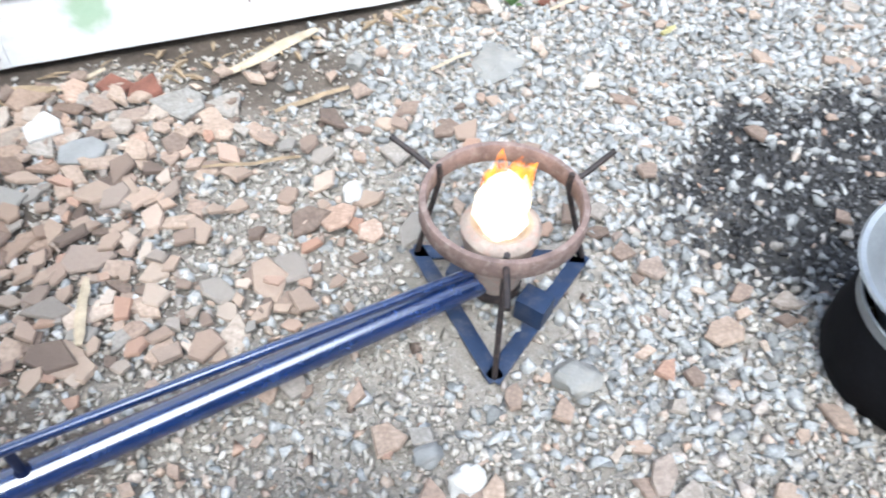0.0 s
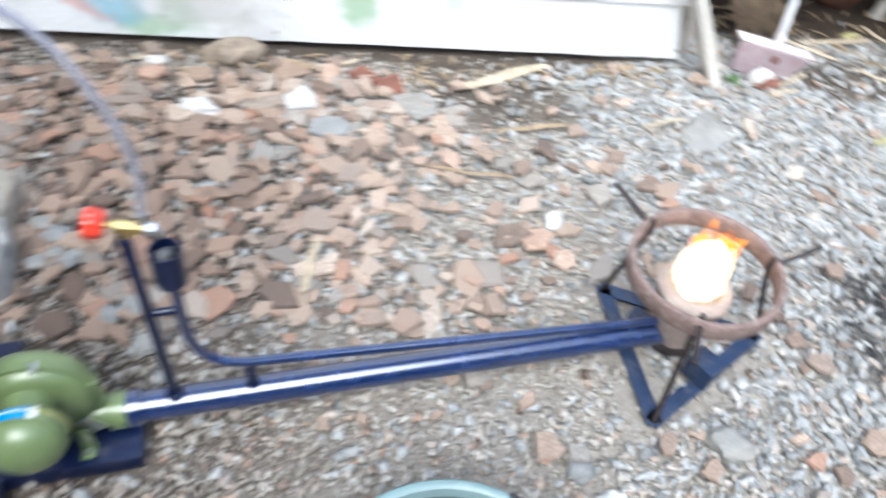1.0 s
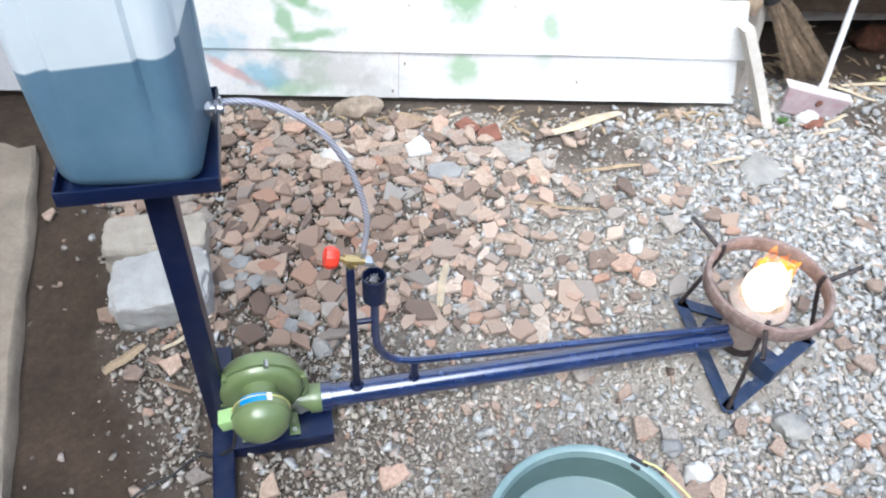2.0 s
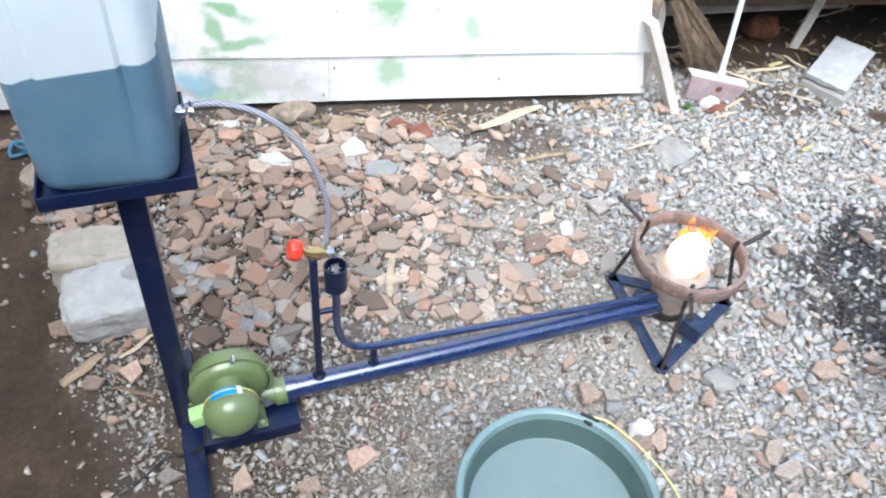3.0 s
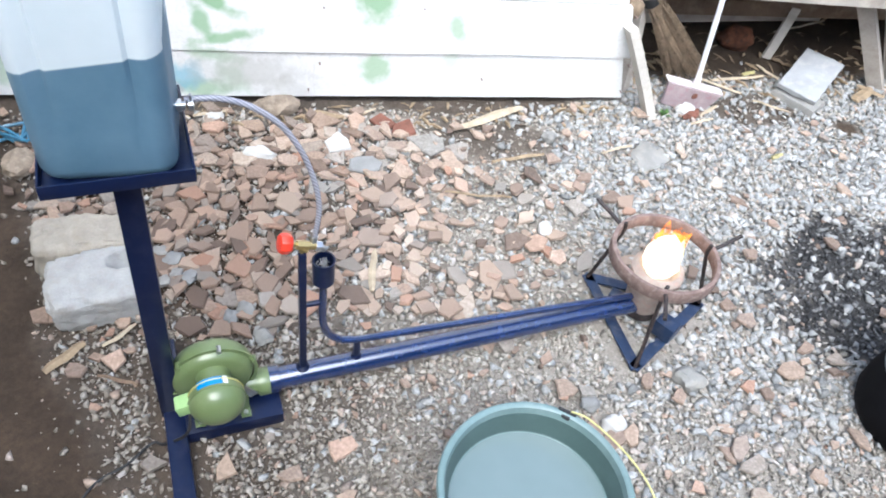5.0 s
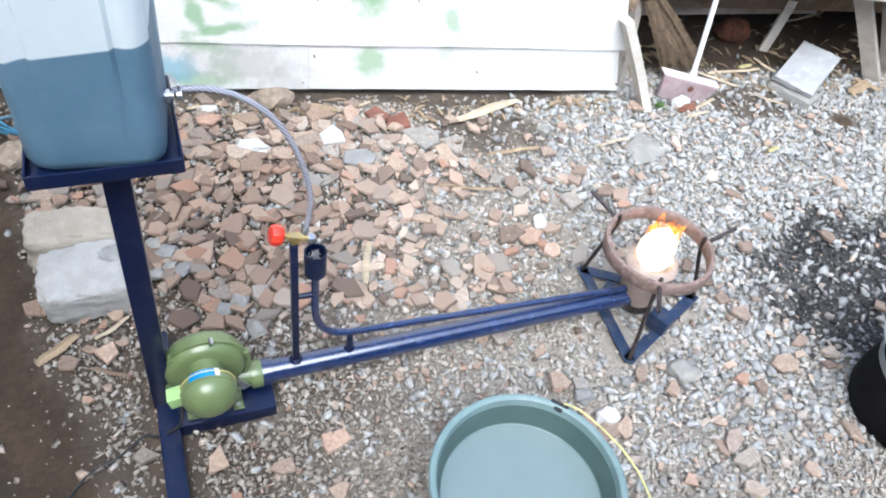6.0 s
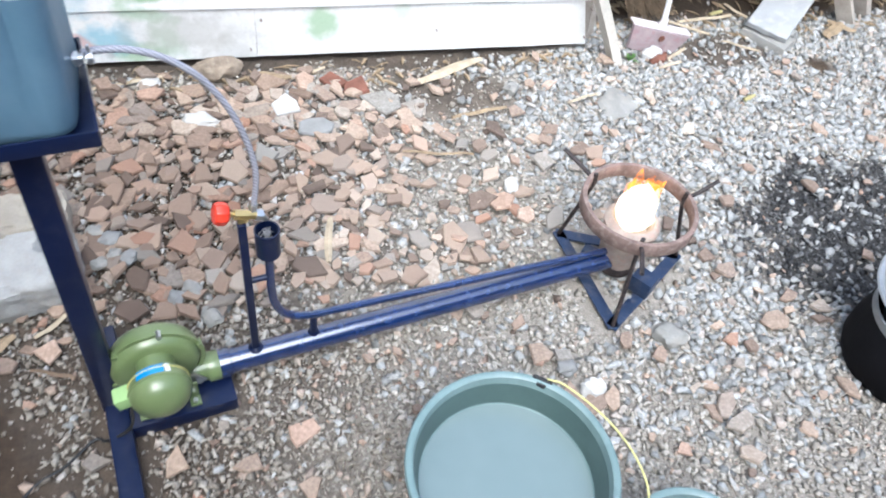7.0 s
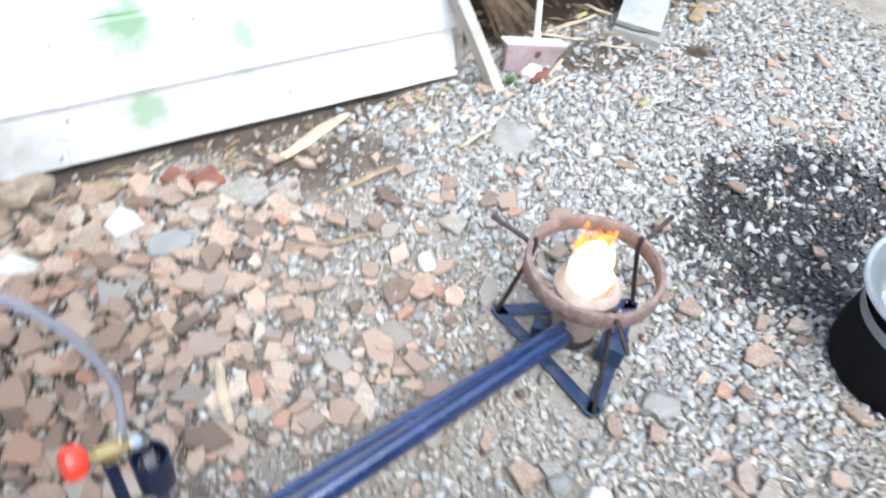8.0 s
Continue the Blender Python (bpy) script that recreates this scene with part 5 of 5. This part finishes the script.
for x, y, r, text in ((-1.300, 0.515, 0.052, "pale grey"), (-1.262, 0.485, 0.058, "blue-grey"), (-1.250, 0.430, 0.040, "pale grey"), (-1.215, 0.412, 0.052, "blue-grey"), (-1.285, 0.400, 0.046, "pale grey"),
                      (-1.060, 0.285, 0.055, "grey"), (-1.100, 0.262, 0.050, "blue-grey"), (-1.015, 0.190, 0.060, "grey"), (0.148, -0.045, 0.095, "large pale grey"), (-0.165, -0.100, 0.055, "blue-grey")):
    lone_rock("grey_pebble", x, y, (r, r * 0.8, r * 0.6), x * 7 + 20, M_SLATE if "blue" in text else M_CONCRETE, text + " pebble lying among shards and gravel", 0.016)
lone_rock("tan_stone", -1.745, 0.905, (0.13, 0.09, 0.07), 9.4, M_BROWNROCK, "tan rough stone lying on bare soil")


def stick(a, b, w, material, label, category="stick", lift=0.012):
    a, b = Vector((*a, lift)), Vector((*b, lift + 0.006))
    n = 7
    side = (b - a).cross(Vector((0, 0, 1))).normalized()
    bm = bmesh.new()
    rows = []
    for i in range(n):
        t = i / (n - 1)
        k = w * (0.25 + 0.75 * math.sin(math.pi * (0.12 + 0.8 * t)) ** 0.6) * (1 + 0.25 * noise.noise(Vector((t * 6, a.x * 9, a.y * 9))))
        c = a.lerp(b, t) + side * 0.01 * noise.noise(Vector((t * 3, a.y * 7, 1)))
        rows.append([c + side * k * 0.5, c + Vector((0, 0, 0.006)), c - side * k * 0.5, c - Vector((0, 0, 0.003))])
    return single("stick" if category == "stick" else category, rings_mesh(bm, rows), material, Matrix(), label, category, smooth=False)


stick((-0.296, 1.087), (-0.038, 1.206), 0.042, M_STRAW, "split pale bamboo piece lying on the soil")
stick((-0.710, 0.316), (-0.680, 0.469), 0.022, M_STRAW, "short dry bamboo splinter among shards", lift=0.03)
stick((-0.72, 1.14), (-0.60, 1.19), 0.012, M_STRAW, "thin dry twig near the planks")
stick((-0.83, 1.185), (-0.72, 1.14), 0.030, M_LEAF, "dry curled leaf near the planks", "leaf")
stick((-1.42, 0.19), (-1.345, 0.255), 0.014, M_STRAW, "pale dry stick beside the concrete block")
stick((-1.55, 0.125), (-1.465, 0.205), 0.030, M_LEAF, "dry brown leaf sheath on bare soil", "leaf", 0.006)
stick((-1.42, 0.10), (-1.32, 0.06), 0.012, M_DARKWOOD, "dark twig beside the stand")
stick((-0.42, 0.735), (-0.20, 0.69), 0.009, M_LEAF, "thin dry twig in the gravel", lift=0.022)
stick((-0.22, 0.90), (-0.02, 0.93), 0.02, M_LEAF, "dry leaf strip on bare soil", "leaf", 0.01)
stick((-1.34, 1.135), (-1.12, 1.18), 0.016, M_STRAW, "dry stick below the planks")
stick((0.99, 1.26), (1.11, 1.17), 0.007, M_STRAW, "thin pale stick before the paving slab")
stick((0.86, 1.40), (1.12, 1.43), 0.022, M_STRAW, "dry straw under the house floor")
stick((1.01, 1.42), (1.07, 1.435), 0.026, M_YELLOW, "yellow fallen leaf under the house floor", "leaf", 0.03)
stick((0.80, 1.42), (0.95, 1.30), 0.016, M_STRAW, "dry straw beside the dustpan")
stick((1.14, 1.52), (1.20, 1.36), 0.018, M_STRAW, "dry straw in the crawl space")
stick((1.3, 1.72), (1.62, 1.82), 0.012, M_STRAW, "thin twig in the crawl space", lift=0.06)
stick((1.47, 1.25), (1.60, 1.33), 0.05, M_LEAF, "crumpled dry leaf by the paving slab", "leaf", 0.02)
stick((1.55, 1.36), (1.63, 1.27), 0.04, M_LEAF, "crumpled dry leaf by the timber prop", "leaf", 0.02)
stick((0.70, 1.155), (0.80, 1.215), 0.018, M_STRAW, "dry husk before the dustpan")
stick((0.62, 1.10), (0.74, 1.13), 0.014, M_STRAW, "dry husk on the gravel")
stick((0.88, 0.88), (0.93, 0.90), 0.020, M_YELLOW, "small yellow leaf on the gravel", "leaf", 0.022)
stick((0.20, 0.93), (0.33, 0.96), 0.012, M_STRAW, "thin straw on the gravel", lift=0.02)
bm = bmesh.new()
for k in range(14):
    a, r = rnd.uniform(0, math.tau), rnd.uniform(0.01, 0.04)
    p = Vector((0.545, 1.165, 0.0))
    q = p + Vector((r * math.cos(a), r * math.sin(a), rnd.uniform(0.015, 0.04)))
    sweep(bm, [p, p.lerp(q, 0.6) + Vector((0, 0, 0.01)), q], [0.002, 0.004, 0.0006], 4)
single("weed", bm, M_WEED, Matrix(), "small green weed at the foot of the board", "plant", smooth=False)
q = [Vector((-1.79 + rnd.uniform(-0.06, 0.06), 1.04 + rnd.uniform(-0.06, 0.06), 0.012 + rnd.uniform(0, 0.03))) for _ in range(12)]
bm = sweep(bmesh.new(), spline(q, 3), 0.006, 6)
single("plastic_scrap", bm, M_TRASH, Matrix(), "crumpled blue plastic scrap on the soil", "litter")

# ---------- loose stone: gravel, charcoal, broken roof tiles ----------


def hulls(count, seed, squash):
    """Angular crushed stones as small convex hulls: vertices and triangles."""
    rg, out = np.random.default_rng(seed), []
    for _ in range(count):
        bm = bmesh.new()
        for p in rg.normal(size=(9, 3)):
            p /= np.linalg.norm(p)
            bm.verts.new(Vector(p * rg.uniform(0.82, 1.0) * (1, rg.uniform(0.7, 0.95), squash)))
        res = bmesh.ops.convex_hull(bm, input=bm.verts)
        bmesh.ops.delete(bm, geom=[v for v in bm.verts if not v.link_faces], context="VERTS")
        bmesh.ops.triangulate(bm, faces=bm.faces)
        bmesh.ops.recalc_face_normals(bm, faces=bm.faces)
        bm.verts.index_update()
        out.append((np.array([v.co[:] for v in bm.verts]), np.array([[v.index for v in f.verts] for f in bm.faces])))
        bm.free()
    return out


def turns(rg, n, tip):
    a, b, c = rg.normal(0, tip, n), rg.normal(0, tip, n), rg.uniform(0, math.tau, n)
    ca, sa, cb, sb, cc, sc = np.cos(a), np.sin(a), np.cos(b), np.sin(b), np.cos(c), np.sin(c)
    z, o = np.zeros(n), np.ones(n)
    rx = np.stack([o, z, z, z, ca, -sa, z, sa, ca], 1).reshape(n, 3, 3)
    ry = np.stack([cb, z, sb, z, o, z, -sb, z, cb], 1).reshape(n, 3, 3)
    rz = np.stack([cc, -sc, z, sc, cc, z, z, z, o], 1).reshape(n, 3, 3)
    return rx @ ry @ rz


def heap(name, shapes, places, sizes, material, label, category, seed, tip=0.5, round_off=False):
    """One mesh of many loose stones."""
    rg = np.random.default_rng(seed)
    pick, rot = rg.integers(0, len(shapes), len(places)), turns(rg, len(places), tip)
    vs, fs, base = [], [], 0
    for k, (v, f) in enumerate(shapes):
        idx = np.nonzero(pick == k)[0]
        if not len(idx):
            continue
        w = np.einsum("nij,vj->nvi", rot[idx], v) * sizes[idx, None, None] + places[idx, None, :]
        vs.append(w.reshape(-1, 3))
        fs.append((f[None] + (np.arange(len(idx)) * len(v))[:, None, None] + base).reshape(-1, 3))
        base += len(idx) * len(v)
    v, f = np.concatenate(vs), np.concatenate(fs)
    me = bpy.data.meshes.new(name)
    me.vertices.add(len(v))
    me.vertices.foreach_set("co", v.astype(np.float32).ravel())
    me.loops.add(f.size)
    me.loops.foreach_set("vertex_index", f.astype(np.int32).ravel())
    me.polygons.add(len(f))
    me.polygons.foreach_set("loop_start", np.arange(0, f.size, 3, dtype=np.int32))
    if round_off:
        me.polygons.foreach_set("use_smooth", [True] * len(f))
    me.update(calc_edges=True)
    me.materials.append(material)
    return tagged(new(name, me), label, category, kind="stuff")


def sow(step, chance, lo, hi, seed, sink=0.25, box4=(-2.0, 2.3, -0.75, 1.95)):
    """Jittered places where chance(x, y) allows, with sizes between lo and hi (radius)."""
    rg = np.random.default_rng(seed)
    pts, rad = [], []
    for y in np.arange(box4[2], box4[3], step):
        for x in np.arange(box4[0], box4[1], step):
            px, py = x + rg.uniform(-0.6, 0.6) * step, y + rg.uniform(-0.6, 0.6) * step
            u, s = rg.random(), rg.random()
            if u < chance(px, py):
                r = lo + (hi - lo) * s * s
                pts.append((px, py, relief(px, py) + r * (0.55 - sink)))
                rad.append(r)
    return np.array(pts), np.array(rad)


LI = L.inverted()


def on_steel(x, y):
    """Whether the stove's steel lies on the ground here."""
    p = LI @ Vector((x, y, 0))
    if -1.40 < p.x < -1.28 and -0.46 < p.y < 0.24 or -1.35 < p.x < -1.07 and -0.09 < p.y < 0.08:
        return True
    for a, b in (((-0.127, -0.176), (0.212, -0.006)), ((0.212, -0.006), (-0.104, 0.186)), ((-0.104, 0.186), (-0.127, -0.176))):
        a, b = Vector(a), Vector(b)
        t = max(0.0, min(1.0, (p.xy - a).dot(b - a) / (b - a).length_squared))
        if (a.lerp(b, t) - p.xy).length < 0.048:
            return True
    return False


def behind(x, y):
    return 0.0 if y > WALL_Y and x < 0.40 - 0.1 * (y > 1.3) else (0.25 if on_steel(x, y) else 1.0) * soft(2.1 - x, 0.25) * soft(y + 0.58, 0.15) * soft(x + 1.9, 0.1)


SHAPES = hulls(40, 4, 0.62)
FLATS = hulls(24, 9, 0.40)
CHIPS = SHAPES[:26] + FLATS[:10]
def floor_gap(x, y):
    return 1 - 0.97 * soft(y - 1.45, 0.05)


p, r = sow(0.0205, lambda x, y: behind(x, y) * floor_gap(x, y) * max(0.04 * soft(x + 1.5, 0.2), 1.35 * zone_coarse(x, y)) * (1 - 0.93 * zone_bare(x, y)) * (1 - 0.88 * zone_char(x, y)) * (1 - 0.7 * zone_clay(x, y)), 0.0115, 0.029, 11)
heap("coarse_gravel", CHIPS + SHAPES, p, r, M_GRAVEL, "loose blue-grey crushed stone spread over the yard", "gravel", 1, round_off=True)
p, r = sow(0.0122, lambda x, y: behind(x, y) * floor_gap(x, y) * (1 - 0.985 * zone_bare(x, y)) * (1 - 0.96 * zone_char(x, y)) * (1.0 - 0.55 * min(1, zone_clay(x, y))) * (1 - 0.45 * zone_coarse(x, y)) * (0.55 + 0.45 * soft(0.3 + 0.9 * wobble(x, y, 2.0, 21), 0.4)), 0.0066, 0.0168, 12, 0.06)
tan = np.array([soft(-0.70 - x - 0.6 * max(0.0, y) + 0.2 * wobble(x, y, 2.5, 31), 0.26) for x, y, z in p]) > np.random.default_rng(3).random(len(p))
heap("fine_gravel", CHIPS, p[~tan], r[~tan], M_FINE, "fine beige and grey gravel strewn over dusty soil", "gravel", 2, round_off=True)
heap("soil_gravel", CHIPS, p[tan], r[tan], M_TAN, "tan gravel trodden into damp brown soil", "gravel", 7, round_off=True)
p, r = sow(0.0115, lambda x, y: behind(x, y) * floor_gap(x, y) * (1 - 0.95 * zone_bare(x, y)) * (1 - zone_char(x, y)) * (1 - 0.8 * zone_coarse(x, y)) * 0.7, 0.0032, 0.007, 16, 0.25, (-1.6, 1.2, -0.7, 1.2))
heap("grit", FLATS, p, r, M_FINE, "beige stone grit between the larger stones", "gravel", 6)
p, r = sow(0.027, lambda x, y: behind(x, y) * floor_gap(x, y) * (1 - 0.96 * zone_bare(x, y)) * (0.36 + 0.4 * zone_clay(x, y)) * (1 - 0.93 * zone_char(x, y)) * (1 - 0.6 * soft(-0.7 - x, 0.2)), 0.011, 0.024, 13)
heap("mixed_pebbles", SHAPES, p, r, M_GRAVEL, "scattered grey pebbles between the clay shards", "gravel", 3, round_off=True)
p, r = sow(0.014, lambda x, y: zone_char(x, y) * 0.95, 0.005, 0.017, 14)
heap("charcoal", SHAPES, p, r, M_CHAR, "spilled black charcoal crumbs mixed with grit", "charcoal", 4)
p, r = sow(0.034, lambda x, y: behind(x, y) * max(zone_clay(x, y), 0.20 * (1 - zone_bare(x, y))) * 0.9, 0.009, 0.024, 15)
heap("clay_crumbs", FLATS, p, r, M_CLAY_BITS, "small crumbs of broken clay roof tile", "rubble", 5, 0.3)

# dry leaf and straw litter under the floor and along the planks
rg = random.Random(77)
bm = bmesh.new()
for k in range(420):
    if k < 300:
        x, y = rg.uniform(0.45, 2.2), 1.30 + abs(rg.gauss(0, 0.28))
    else:
        x, y = rg.uniform(-1.4, 0.35), rg.uniform(1.10, 1.235)
    a, n = rg.uniform(0, math.tau), rg.uniform(0.02, 0.075)
    c, d = Vector((x, y, relief(x, y) + 0.006 + 0.012 * rg.random())), Vector((math.cos(a), math.sin(a), rg.uniform(-0.25, 0.25))) * n * 0.5
    w = rg.choice((0.0015, 0.003, 0.008))
    sweep(bm, [c - d, c + Vector((0, 0, 0.004)), c + d], [w * 0.5, w, w * 0.3], 4)
single("leaf_litter", bm, M_LEAF, Matrix(), "dry brown leaf and straw litter on the soil", "litter", kind="stuff", smooth=False)

# broken roof tiles: the nearest ones single, the rest in one heap
rnd = random.Random(33)
shard_meshes = []
for k in range(26):
    shard_meshes.append(mesh_of("tile_shard", plate(bmesh.new(), rnd, 1.0, 0.17, rnd.choice((4, 4, 5, 5, 6))), M_CLAY))
spots = []
step = 0.041
for j in range(int(2.5 / step)):
    for i in range(int(4.0 / step)):
        x, y = -1.9 + (i + rnd.uniform(0, 1)) * step, -0.65 + (j + rnd.uniform(0, 1)) * step
        u, s, t = rnd.random(), rnd.random(), rnd.random()
        if behind(x, y) > 0.5 and y < WALL_Y - 0.05 and u < zone_clay(x, y) * 1.02:
            spots.append((x, y, (0.044 + 0.074 * s * s) * (0.72 + 0.28 * min(1, 2 * zone_clay(x, y))), t))
def darker(x, y):
    """Whether a shard takes the darker clay tones, likelier towards the stand."""
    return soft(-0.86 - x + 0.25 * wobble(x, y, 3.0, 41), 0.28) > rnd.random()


dark_meshes = [mesh_of("tile_shard", plate(bmesh.new(), rnd, 1.0, 0.17, rnd.choice((4, 5, 5, 6))), M_CLAY_DARK) for k in range(16)]
single_count = 0
rest, dark_rest = bmesh.new(), bmesh.new()
for x, y, size, t in spots:
    tip = 9 + 9 * t
    m = pose(x, y, relief(x, y) + 0.004 + 0.020 * t, rnd.uniform(-tip, tip), rnd.uniform(-tip, tip), rnd.uniform(0, 360)) @ Matrix.Diagonal((size, size * rnd.uniform(0.7, 1.0), min(size, 0.07), 1))
    if single_count < 300 and -1.35 < x < 0.35 and 0.15 < y < 1.0 and t > 0.2:
        ob = new("tile_shard", dark_meshes[single_count % 16] if darker(x, y) else shard_meshes[single_count % 26])
        ob.parent = GROUND
        ob.matrix_world = m
        single_count += 1
    else:
        plate(dark_rest if darker(x, y) else rest, rnd, 1.0, 0.17, rnd.choice((4, 4, 5, 5, 6)), m)
me = mesh_of("tile_rubble", rest, M_CLAY_BITS)
tagged(new("tile_rubble", me), "broken brown and orange clay roof tiles strewn on the ground", "rubble", kind="stuff")
me = mesh_of("damp_tile_rubble", dark_rest, M_BITS_DARK)
tagged(new("damp_tile_rubble", me), "darker broken clay roof tiles strewn on brown soil", "rubble", kind="stuff")
